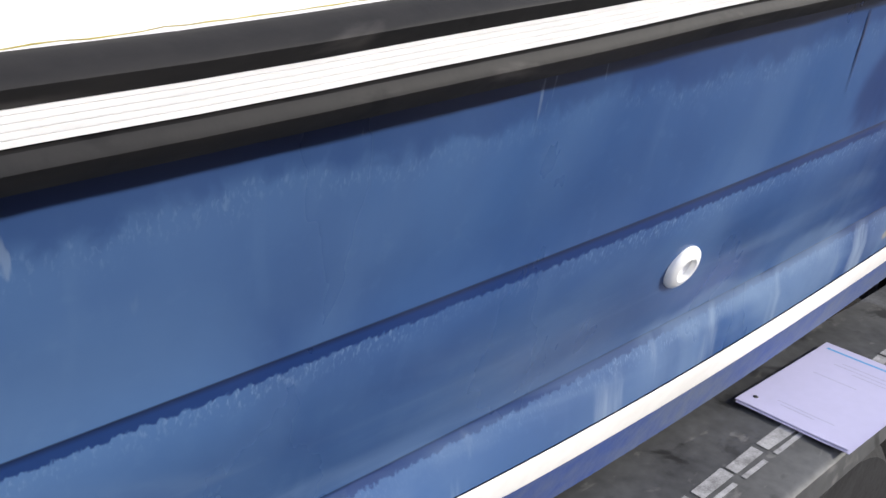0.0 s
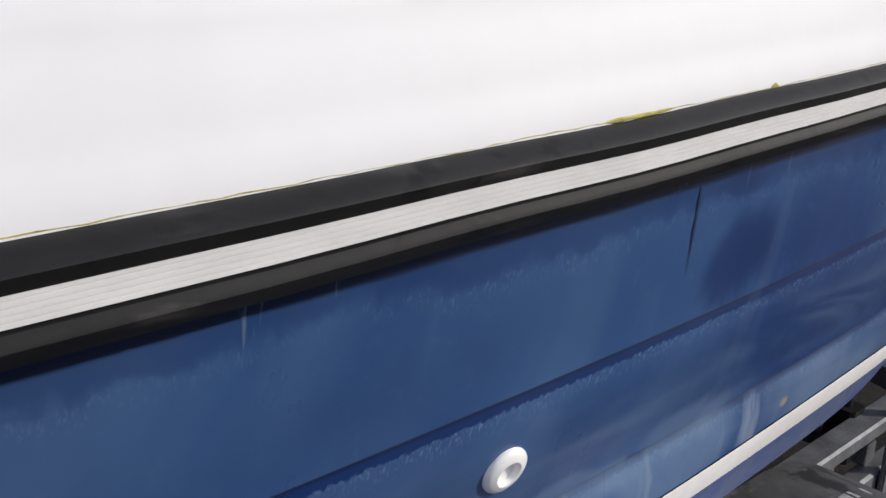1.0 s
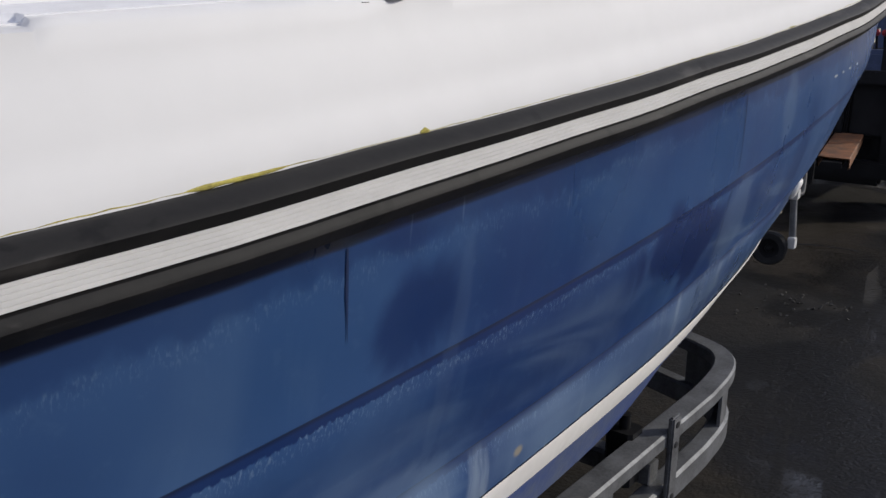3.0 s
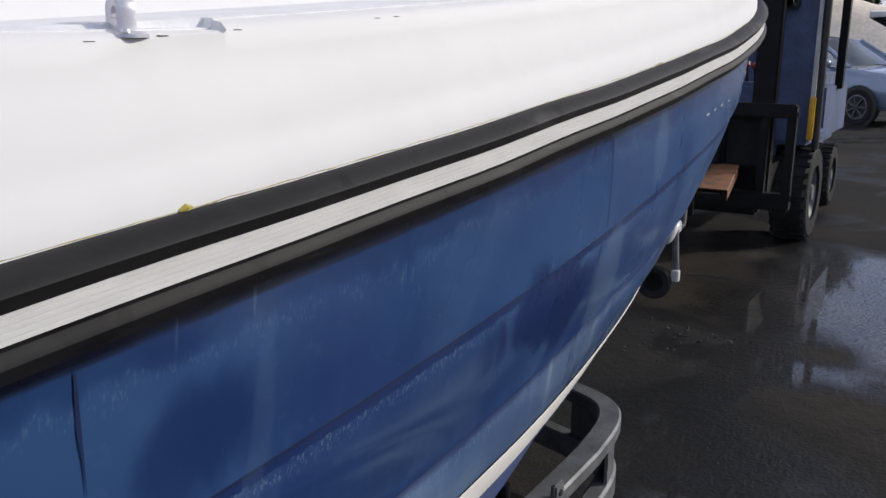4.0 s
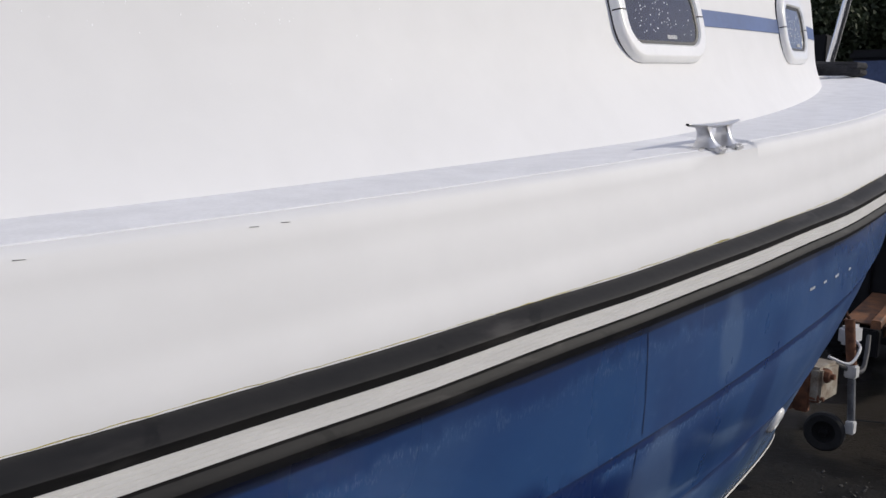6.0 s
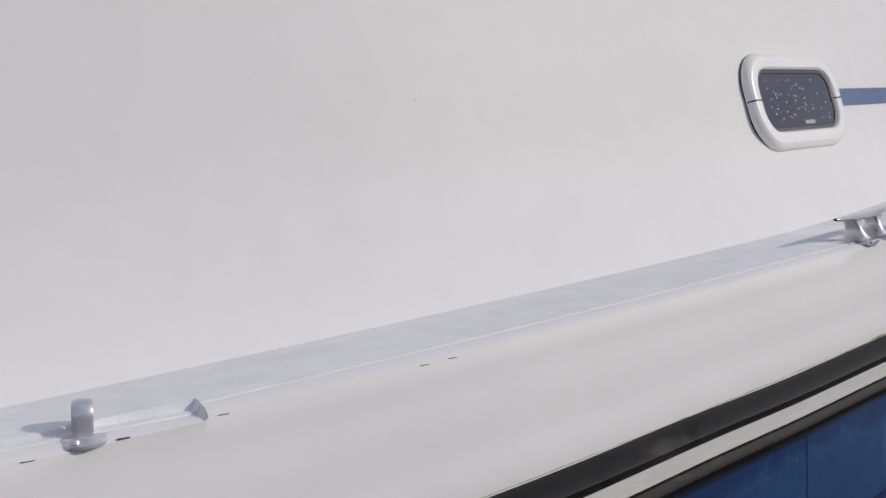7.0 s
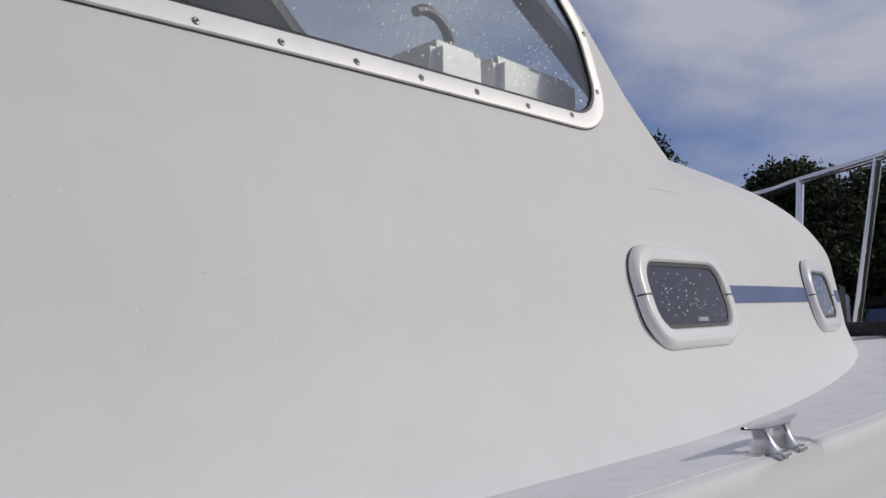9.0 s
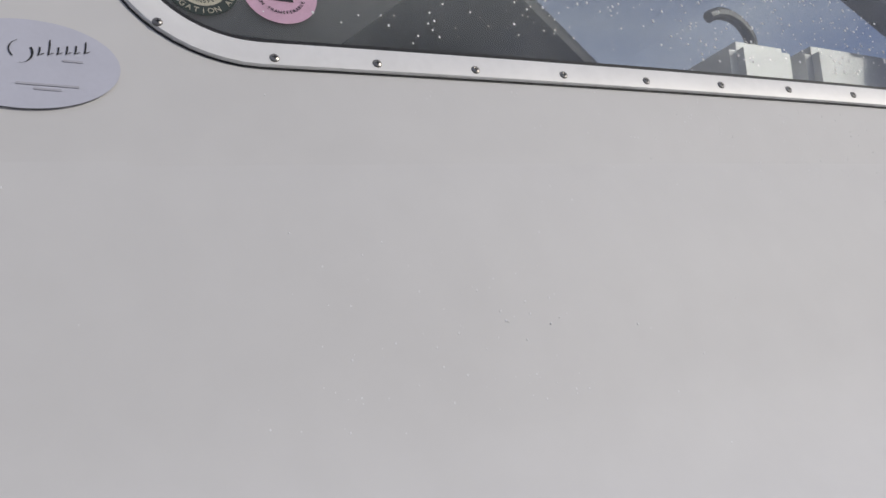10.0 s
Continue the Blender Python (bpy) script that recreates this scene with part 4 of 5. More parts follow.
wheelhouse_shell()
M_vinyl = material("white_vinyl_cushion", (0.62, 0.61, 0.58), 0.45, var=0.06, scale=12)
M_dash = material("white_moulded_dash", (0.66, 0.66, 0.66), 0.5, var=0.05, scale=9)
# the third box is dark to stand for the shaded gap between the consoles
for name, x0, x1, y0, y1, zt, mat, lab in (("dash_console", 1.160, 1.258, -0.185, 0.30, 1.972, M_dash, "white moulded dash console"), ("dash_console", 1.285, 1.475, -0.185, 0.95, 1.982, M_dash, "white moulded dash top"), ("dash_gap_fill", 1.255, 1.29, -0.16, 0.90, 1.90, M_grey, "dark box filling the shaded gap between the dash consoles")):
    bm = bmesh.new()
    box(bm, (x0, y0, 1.50), (x1, y1, zt), 0.03 if name == "helm_seat" else 0.012)
    part(name, bm, mat, boat, lab)
bm = bmesh.new()
bmesh.ops.create_uvsphere(bm, u_segments=32, v_segments=18, radius=1.0, matrix=Matrix.Translation((0.985, 0.02, 1.80)) @ Matrix.Diagonal((0.075, 0.15, 0.155, 1)))
part("helm_seat", bm, M_vinyl, boat, "white rounded seat back")
bm = bmesh.new()
box(bm, (-1.2, -0.15, 1.30), (1.6, 0.98, 1.34), 0.005)
part("cabin_sole", bm, M_grey, boat)
bm = bmesh.new()
box(bm, (1.56, -0.20, 1.40), (1.59, 1.03, 1.885), 0.004)
part("forward_bulkhead", bm, M_grey, boat)


def bulkhead(x, d, name, mat, label=""):
    """A cross wall cut to the leaning sides."""
    half = [(wall_y(-1.25, z) + d, z) for z in (1.66, 2.0, 2.418)]
    half = [(half[0][0], 1.36)] + half
    loop = [(y, z) for y, z in half] + [(2 * YC - y, z) for y, z in reversed(half)]
    part(name, slab([(x, y, z) for y, z in loop], [(x + 0.02, y, z) for y, z in loop]), mat, boat, label)


bulkhead(-1.215, 0.04, "aft_lining", M_grey)
bulkhead(-1.248, 0.006, "aft_bulkhead", M_gel, "white gelcoat bulkhead behind the wheelhouse")
bm = tube(bmesh.new(), [(1.190 + 0.042 * math.cos(a), -0.14, 1.985 + 0.042 * math.sin(a)) for a in np.linspace(-0.4, 2.2, 14)], 0.008, 8)
part("grab_handle", bm, M_blk, boat, "curved black handle on the dash")

# deck fittings
def deck_z(x):
    return sum(c * x ** i for i, c in enumerate(DECK_Z))


M_cast = material("satin_cast_alloy", (0.66, 0.66, 0.67), 0.36, 0.85, var=0.10, scale=70)


def cleat(x, y, z, yaw):
    """A cast cleat: a flat tapered horn on two waisted legs whose feet reach outboard."""
    m = pose(x, y, z, 0, 0, yaw) @ pose(0, 0, 0, 0, -4, 0) @ Matrix.Scale(0.97, 4)
    top = thing("mooring_cleat", "", "")
    top.parent = boat
    bm = bmesh.new()
    rowsx = []
    for t in np.linspace(-1, 1, 29):
        w = 0.0105 * (1 - 0.80 * abs(t) ** 2.2) + 0.0004
        th = 0.0022 + 0.0020 * (1 - abs(t)) ** 0.6
        zc = 0.0315 + 0.0035 * t * t
        rowsx.append([m @ Vector((0.080 * t, w * math.cos(a), zc + th * math.sin(a) * (0.55 if math.sin(a) > 0 else 1.0))) for a in np.linspace(0, math.tau, 15)])
    grid(rowsx, bm=bm)
    part("horn_bar", bm, M_cast, top)
    for sx in (-1, 1):
        bm = bmesh.new()
        rr = []
        for t in np.linspace(0, 1, 12):
            wx = 0.0048 + 0.011 * max(0.0, t - 0.5) ** 1.5 * 3.0 + 0.011 * (1 - t) ** 4
            y0 = -0.0085 - 0.013 * (1 - t) ** 2.2
            y1 = 0.0085 + 0.006 * (1 - t) ** 2.2
            yc, hw = (y0 + y1) / 2, (y1 - y0) / 2
            rr.append([m @ Vector((sx * (0.026 + 0.006 * t) + wx * math.copysign(abs(math.cos(a)) ** 0.6, math.cos(a)), yc + hw * math.copysign(abs(math.sin(a)) ** 0.6, math.sin(a)), 0.004 + 0.0275 * t)) for a in np.linspace(0, math.tau, 21)])
        grid(rr, bm=bm)
        part("leg", bm, M_cast, top)
        bm = bmesh.new()
        box(bm, (sx * 0.026 - 0.0125, -0.027, -0.003), (sx * 0.026 + 0.0125, 0.016, 0.0060), 0.0030, m)
        if sx < 0:
            box(bm, (-0.062, -0.010, -0.003), (-0.030, 0.012, 0.0040), 0.0030, m)
        part("foot", bm, M_cast, top)
        bm = lathe(bmesh.new(), [(0.0046, 0.0058), (0.0030, 0.0061), (0.0001, 0.0059)], m @ Matrix.Translation((sx * 0.026, -0.0215, 0)), 14)
        part("bolt_head", bm, M_seal, top)
    return top


cleat(1.335, -0.530, deck_z(1.335) - 0.004, 4)


M_eye = material("dull_cast_steel", (0.60, 0.60, 0.65), 0.38, 0.55, var=0.15, scale=90)


def pad_eye(x, y, z):
    top = thing("mooring_eye", "", "")
    top.parent = boat
    m = pose(x, y, z, 0, 0, 72)
    bm = lathe(bmesh.new(), [(0.021, 0.0), (0.021, 0.002), (0.018, 0.004), (0.0001, 0.0048)], m @ Matrix.Diagonal((1, 0.75, 1, 1)), 30)
    part("base_plate", bm, M_eye, top)
    # upright eye: an arched plate with a hole, standing across the edge
    out, inn = [], []
    for k in range(33):
        a = math.pi * k / 32
        out.append((0.0100 * math.cos(a), 0.0165 + 0.0100 * math.sin(a)))
    out = [(0.0105, 0.003)] + out + [(-0.0105, 0.003)]
    out = [Vector(p) for p in out]
    out = resample(out, 48)
    c = Vector((0, 0.0152))
    inn = [c + (p - c).normalized() * 0.0042 for p in out]
    w = 0.0062
    L = lambda pts, yy: [m @ Vector((p.x, yy, p.y)) for p in pts]
    sh = [c + (p - c) * 0.9 for p in out]
    part("eye_arch", ring([L(inn, -w * 0.7), L(sh, -w), L(out, -w * 0.6), L(out, w * 0.6), L(sh, w), L(inn, w * 0.7), L(inn, -w * 0.7)]), M_eye, top)
    for sx in (-1, 1):
        bm = lathe(bmesh.new(), [(0.0035, 0.003), (0.0025, 0.0052), (0.0001, 0.0056)], m @ Matrix.Translation((sx * 0.016, 0.004, 0)), 12)
        part("screw", bm, M_eye, top)
    return top


pad_eye(0.386, -0.516, deck_z(0.386) - 0.0075)
# yellow sealant and moss along the upper rubber
M_sealy = material("yellow_sealant", (0.34, 0.29, 0.06), 0.7, var=0.45, scale=60)
def bead(x0, x1, w, seed):
    r = random.Random(seed)
    a = line(RAIL, RAIL_Z, -0.0125, 0.032)
    bm = bmesh.new()
    xs = np.linspace(x0, x1, max(3, int((x1 - x0) / 0.012)))
    pts = [Vector((x, np.interp(x, a[:, 0], a[:, 1]), np.interp(x, a[:, 0], a[:, 2]) + r.uniform(-0.0006, 0.0006))) for x in xs]
    rings = []
    for i, p in enumerate(pts):
        q = w * (0.45 + 0.55 * r.random()) * (0.3 if i in (0, len(pts) - 1) else 1)
        rings.append([p + Vector((0, q * math.cos(t), q * math.sin(t))) for t in np.linspace(0, math.tau, 8)])
    grid(rings, bm=bm)
    part("sealant_bead", bm, M_sealy, boat)


bead(-0.9, 1.9, 0.0006, 3)
bead(0.155, 0.243, 0.0026, 4)
bead(0.385, 0.396, 0.0045, 5)
bead(1.26, 1.30, 0.003, 6)
# pulpit
M_rail = M_steel
pul = thing("pulpit_rail", "", "")
pul.parent = boat
half = [(2.93, -0.17, 2.141), (2.97, -0.13, 2.145), (3.15, 0.165, 2.157), (3.24, 0.30, 2.16), (3.27, 0.414, 2.16)]
full = half + [(x, 2 * YC - y, z) for x, y, z in half[-2::-1]]
def smooth(pts, n=6):
    res = []
    P = [Vector(p) for p in pts]
    for i in range(len(P) - 1):
        p0, p1, p2, p3 = P[max(i - 1, 0)], P[i], P[i + 1], P[min(i + 2, len(P) - 1)]
        for k in range(n):
            t = k / n
            res.append(0.5 * ((2 * p1) + (p2 - p0) * t + (2 * p0 - 5 * p1 + 4 * p2 - p3) * t * t + (3 * p1 - p0 - 3 * p2 + p3) * t ** 3))
    return res + [P[-1]]
part("top_rail", tube(bmesh.new(), smooth(full), 0.0125, 12), M_rail, pul)
for a, b in (((3.02, -0.01, 1.64), (2.97, -0.13, 2.145)), ((3.09, 0.185, 1.66), (3.15, 0.168, 2.157))):
    for s in (1, -1):
        q = lambda p: p if s > 0 else (p[0], 2 * YC - p[1], p[2])
        part("stanchion", tube(bmesh.new(), [q(a), q(b)], 0.0125, 12), M_rail, pul)
        bm = lathe(bmesh.new(), [(0.03, 0.0), (0.03, 0.006), (0.016, 0.012), (0.0135, 0.05)], Matrix.Translation(q(a)), 20)
        part("foot_flange", bm, M_rail, pul)
# coiled dark rope on the foredeck
M_rope = material("dark_rope", (0.02, 0.02, 0.024), 0.9, var=0.4, scale=60, bump=0.4, bscale=300)
rr = random.Random(9)
pts = [Vector((2.86 + 0.07 * math.cos(k * 0.55) + rr.uniform(-0.015, 0.015), -0.06 + 0.10 * math.sin(k * 0.55) + rr.uniform(-0.015, 0.015), deck_z(2.86) + 0.016 + 0.0003 * k)) for k in range(70)]
rope = tagged(part("mooring_rope", tube(bmesh.new(), pts, 0.011, 8), M_rope), "dark coiled mooring rope lying on the foredeck", "rope")
bm = bmesh.new()
box(bm, (2.80, 0.00, deck_z(2.8) - 0.01), (2.88, 0.06, deck_z(2.8) + 0.05), 0.012)
cyl(bm, (2.84, 0.03, deck_z(2.8) + 0.03), (2.80, 0.02, deck_z(2.8) + 0.13), 0.018, 0.006)
part("fairlead", bm, M_plast, boat, "small white plastic fairlead")

# ---- dirt and wear along the side ----
DN = np.linspace(0, 1, 1500)


def wavy(x, seed, f):
    return np.array([0.5 + 0.5 * noise.noise(Vector((q * f, seed, 0))) + 0.25 * noise.noise(Vector((q * f * 4.3, seed, 7))) + 0.18 * noise.noise(Vector((q * f * 19.0, seed, 3))) for q in x])


# antifouling brushed unevenly over the foot of the white stripe
bb, bc = drawn_in(-0.0078, -0.035, -0.0165, -0.028, DN), drawn_in(-0.0110, -0.0465, -0.0215, -0.0360, DN)
w = wavy(bb[:, 0], 23.0, 7.0)
up = bc + (bb - bc) * (0.10 + 0.55 * w * w)[:, None]
k = (bb[:, 0] > -1.0) & (bb[:, 0] < 2.9)
lo_ = bc.copy()
up[:, 1] -= 0.001
lo_[:, 1] -= 0.001
part("antifouling_edge", grid([up[k], lo_[k]]), M_anti, boat, "uneven brushed edge of the blue antifouling")
# rust run under the mooring eye, hairline marks on the deck edge
M_mark = material("black_mark", (0.03, 0.03, 0.03), 0.7)
for x in (0.632, 0.659, 0.470, 0.47, 0.39, 0.405, 0.35):
    p = at_line(DECK, DECK_Z, x)
    bm = bmesh.new()
    box(bm, (x - 0.004, p[1] - 0.0004, p[2] - 0.0076), (x + 0.004, p[1] + 0.002, p[2] - 0.0072), 0.0001)
    part("gelcoat_nick", bm, M_mark, boat)
# ---- trailer ----
def bar(bm, pts, w, h):
    """A rectangular bar along points."""
    pts = [Vector(p) for p in pts]
    rings = []
    for i, p in enumerate(pts):
        d = (pts[min(i + 1, len(pts) - 1)] - pts[max(i - 1, 0)]).normalized()
        sdir = d.cross(Vector((0, 0, 1)))
        sdir = sdir.normalized() if sdir.length > 1e-4 else Vector((0, 1, 0))
        u = sdir.cross(d).normalized()
        b = min(w, h) * 0.14
        rings.append([bm.verts.new(p + sdir * x + u * y) for x, y in ((-w / 2 + b, -h / 2), (w / 2 - b, -h / 2), (w / 2, -h / 2 + b), (w / 2, h / 2 - b), (w / 2 - b, h / 2), (-w / 2 + b, h / 2), (-w / 2, h / 2 - b), (-w / 2, -h / 2 + b))])
    for a, b in zip(rings, rings[1:]):
        for k in range(8):
            bm.faces.new((a[k], a[(k + 1) % 8], b[(k + 1) % 8], b[k]))
    bm.faces.new(rings[0])
    bm.faces.new(rings[-1])
    return bm


trailer = thing("boat_trailer", "galvanised steel boat trailer under the blue boat", "trailer")
MIR = lambda p: (p[0], 2 * YC - p[1], p[2])
run = [(-2.0, -0.345), (0.5, -0.345), (1.55, -0.345), (1.72, -0.342), (1.84, -0.330), (1.92, -0.305), (1.97, -0.265), (2.00, -0.21), (2.03, -0.13), (2.08, 0.02), (2.14, 0.20), (2.17, YC)]
for z, h, w in ((0.490, 0.035, 0.055), (0.345, 0.060, 0.045)):
    pts = [(x, y, z) for x, y in run]
    full_run = smooth(pts, 4) + [Vector(MIR(p)) for p in smooth(pts, 4)[::-1][1:]]
    part("frame_rail", bar(bmesh.new(), full_run, w, h), M_galv, trailer, "bent galvanised frame rail")
for s in (1, -1):
    q = lambda p: p if s > 0 else MIR(p)
    corner = [q((x, y - 0.012, 0.42)) for x, y in ((1.80, -0.336), (1.86, -0.326), (1.92, -0.305), (1.97, -0.265), (2.00, -0.21), (2.02, -0.16))]
    part("corner_plate", bar(bmesh.new(), smooth(corner, 4), 0.008, 0.125), M_galv, trailer, "bent galvanised plate between the rails")
    for x, y, wx in ((1.18, -0.350, 0.09),):
        bm = bmesh.new()
        bar(bm, [q((x - wx / 2, y - 0.004, 0.42)), q((x + wx / 2, y + (0.018 if x > 1.5 else 0) - 0.004, 0.42))], 0.010, 0.125)
        part("web_plate", bm, M_galv, trailer)
    bm = bmesh.new()
    a, b = q((1.43, -0.385, 0)), q((1.47, -0.372, 0))
    box(bm, (min(a[0], b[0]), min(a[1], b[1]), 0.26), (max(a[0], b[0]), max(a[1], b[1]), 0.545), 0.004)
    part("upright_post", bm, M_galv, trailer, "drilled galvanised upright")
    for z in (0.30, 0.36, 0.48, 0.525):
        hole_m = Matrix.Translation(q((1.45, -0.386, z))) @ Matrix.Rotation(radians(90), 4, "X")
        part("bolt_hole", lathe(bmesh.new(), [(0.008, -0.001), (0.007, 0.001), (0.0001, 0.0012)] if s > 0 else [(0.008, 0.001), (0.0001, -0.001)], hole_m, 12), M_seal, trailer)
    bm = bmesh.new()
    bar(bm, [q((1.38, -0.30, 0.40)), q((1.38, -0.30, 0.52))], 0.06, 0.06)
    cyl(bm, q((1.38, -0.30, 0.52)), q((1.38, -0.30, 0.55)), 0.012)
    part("bunk_bracket", bm, M_dark, trailer)
    # mudguard with a worn tread strip, and the road wheel under it
    xs = [-0.12, -0.10, -0.05, 0.02, 0.12, 0.3, 0.5, 0.7, 0.86, 0.95, 1.03, 1.10, 1.14, 1.15]
    zs = [0.40, 0.46, 0.54, 0.585, 0.598, 0.60, 0.60, 0.60, 0.598, 0.585, 0.555, 0.50, 0.44, 0.40]
    ys = [-0.385, -0.39, -0.50, -0.575, -0.584, -0.588]
    zo = [-0.02, 0.0, 0.0, 0.0, -0.006, -0.035]
    outer_g = [[q((x, y, z + o)) for x, z in zip(xs, zs)] for y, o in zip(ys, zo)]
    inner_g = [[(p[0], p[1], p[2] - 0.004) for p in r] for r in outer_g]
    bm = grid(outer_g)
    grid(inner_g, bm=bm)
    mg = part("mudguard", bm, M_mud, trailer, "dirty dark mudguard with scuffs")
    rnd = random.Random(33)
    x = 0.03
    while x < 0.98:
        wdt = rnd.uniform(0.035, 0.10)
        zz = float(np.interp(x + wdt / 2, xs, zs))
        z0, z1 = float(np.interp(x, xs, zs)), float(np.interp(x + wdt, xs, zs))
        bm = plate([q((x, -0.500 + rnd.uniform(-0.002, 0.002), z0 + 0.0012)), q((x + wdt, -0.500 + rnd.uniform(-0.002, 0.002), z1 + 0.0012)), q((x + wdt, -0.518 + rnd.uniform(-0.003, 0.003), z1 + 0.0012)), q((x, -0.518, z0 + 0.0012))])
        part("tread_tape", bm, M_tape if s > 0 else M_mud, mg)
        if rnd.random() < 0.8:
            part("tread_tape", plate([q((x, -0.524, z0 + 0.0012)), q((x + wdt * 0.8, -0.524, z1 + 0.0012)), q((x + wdt * 0.8, -0.531, z1 + 0.0012)), q((x, -0.531, z0 + 0.0012))]), M_tape, mg)
        x += wdt + rnd.uniform(0.002, 0.012)
    wc = q((0.52, -0.49, 0.275))
    wmx = Matrix.Translation(wc) @ Matrix.Rotation(radians(90 * s), 4, "X")
    wh = part("road_wheel", lathe(bmesh.new(), [(0.17, -0.075), (0.25, -0.08), (0.272, -0.06), (0.275, 0), (0.272, 0.06), (0.25, 0.08), (0.17, 0.075), (0.17, -0.075)], wmx, 40), M_tyre, trailer, "black trailer tyre")
    part("rim", lathe(bmesh.new(), [(0.17, 0.06), (0.15, 0.04), (0.06, 0.03), (0.05, 0.05), (0.0001, 0.052)], wmx, 32), M_galv, wh)
for x in (-1.6, 0.25, 1.45):
    bm = bmesh.new()
    bar(bm, [(x, -0.34, 0.40), (x, 2 * YC + 0.34, 0.40)], 0.05, 0.05)
    part("cross_beam", bm, M_galv, trailer)
    bm = bmesh.new()
    cyl(bm, (x, YC - 0.09, 0.435), (x, YC + 0.09, 0.435), 0.032)
    part("keel_roller", bm, M_blk, trailer)
    for yy in (-0.10, 2 * YC + 0.10):
        bm = bmesh.new()
        bar(bm, [(x, yy, 0.42), (x, yy, 0.56)], 0.045, 0.045)
        part("bunk_post", bm, M_galv, trailer)
bm = bmesh.new()
cyl(bm, (0.52, -0.42, 0.275), (0.52, 2 * YC + 0.42, 0.275), 0.03)
part("axle", bm, M_dark, trailer)
part("drawbar", bar(bmesh.new(), [(0.2, YC, 0.36), (2.2, YC, 0.36), (3.2, 0.39, 0.42), (4.05, 0.36, 0.47)], 0.07, 0.08), M_galv, trailer)
# coupling head, jockey wheel and rusty fittings
bm = bmesh.new()
box(bm, (3.78, 0.20, 0.44), (3.97, 0.33, 0.585), 0.012)
ch = part("coupling_box", bm, M_cream, trailer, "cream painted coupling housing with rust")
for c, r in (((3.83, 0.195, 0.55), 0.03), ((3.80, 0.22, 0.46), 0.022), ((3.78, 0.30, 0.50), 0.035)):
    part("rusty_bolt", lathe(bmesh.new(), [(r, -0.03), (r, 0.0), (r * 0.8, 0.012), (r * 0.45, 0.016), (r * 0.4, 0.03), (0.0001, 0.032)], Matrix.Translation(c) @ Matrix.Rotation(radians(90), 4, "X"), 8), M_rust, trailer)
bm = bmesh.new()
box(bm, (3.77, 0.24, 0.40), (3.80, 0.30, 0.60), 0.006)
part("rusty_bracket", bm, M_rust, trailer)
bm = bmesh.new()
tube(bm, [(4.12, 0.228, 0.735), (4.12, 0.212, 0.60), (4.12, 0.205, 0.545)], 0.021, 14)
tube(bm, smooth([(4.12, 0.228, 0.735), (4.10, 0.26, 0.79), (4.07, 0.285, 0.82)], 4), 0.007, 8)
part("jockey_sleeve", bm, M_rust, trailer, "rusty orange jockey wheel sleeve")
bm = bmesh.new()
tube(bm, [(4.12, 0.205, 0.56), (4.12, 0.183, 0.265)], 0.016, 14)
part("jockey_tube", bm, M_galv, trailer)
bm = bmesh.new()
box(bm, (4.095, 0.178, 0.49), (4.145, 0.226, 0.545), 0.006)
part("jockey_clamp", bm, M_lgrey, trailer)
bm = bmesh.new()
bar(bm, [(4.10, 0.185, 0.275), (4.10, 0.275, 0.25)], 0.012, 0.035)
box(bm, (4.09, 0.165, 0.255), (4.13, 0.20, 0.31), 0.004)
part("jockey_fork", bm, M_lgrey, trailer)
jm = Matrix.Translation((4.075, 0.275, 0.249)) @ Matrix.Rotation(radians(-90), 4, "Y") @ Matrix.Rotation(radians(8), 4, "X")
jw = part("jockey_wheel", lathe(bmesh.new(), [(0.048, -0.022), (0.074, -0.024), (0.083, -0.014), (0.083, 0.014), (0.074, 0.024), (0.048, 0.022), (0.048, -0.022)], jm, 36), M_tyre, trailer, "small black solid-tyred jockey wheel")
part("hub", lathe(bmesh.new(), [(0.049, 0.014), (0.040, 0.010), (0.020, 0.012), (0.016, 0.022), (0.0001, 0.024)], jm, 28), M_dark, jw)
for pts, r, mt in ((smooth([(3.95, 0.24, 0.60), (4.02, 0.18, 0.57), (4.10, 0.17, 0.62), (4.2, 0.22, 0.63)], 5), 0.006, M_lgrey), (smooth([(4.0, 0.25, 0.57), (4.2, 0.20, 0.50), (4.4, 0.24, 0.52), (4.6, 0.30, 0.58)], 5), 0.011, M_blk)):
    part("breakaway_cable", tube(bmesh.new(), pts, r, 8), mt, trailer)
bm = bmesh.new()
box(bm, (4.28, 0.26, 0.585), (4.40, 0.33, 0.67), 0.015)
part("coupling_handle", bm, M_lgrey, trailer)
bm = bmesh.new()
cyl(bm, (3.0, 0.40, 0.38), (3.95, 0.31, 0.405), 0.012)
part("brake_rod", bm, M_rust, trailer)

# sheet of paper on the mudguard
paper = thing("paper_sheet", "printed white paper sheets lying on the trailer mudguard", "paper")
def sheet_z(u, v):
    return 0.6045 + 0.006 * max(0, u - 0.75) ** 2 * 4 + 0.012 * max(0.0, 0.35 - v) ** 2
def sheet_pt(u, v, dz=0.0):
    """u along the long side, v across."""
    a = Vector((0.438, -0.428, 0))
    e1, e2 = Vector((0.263, -0.006, 0)), Vector((0.003, -0.162, 0))
    p = a + e1 * u + e2 * v
    p.z = sheet_z(u, 1 - v) + dz
    return p
us, vs_ = np.linspace(0, 1, 12), np.linspace(0, 1, 9)
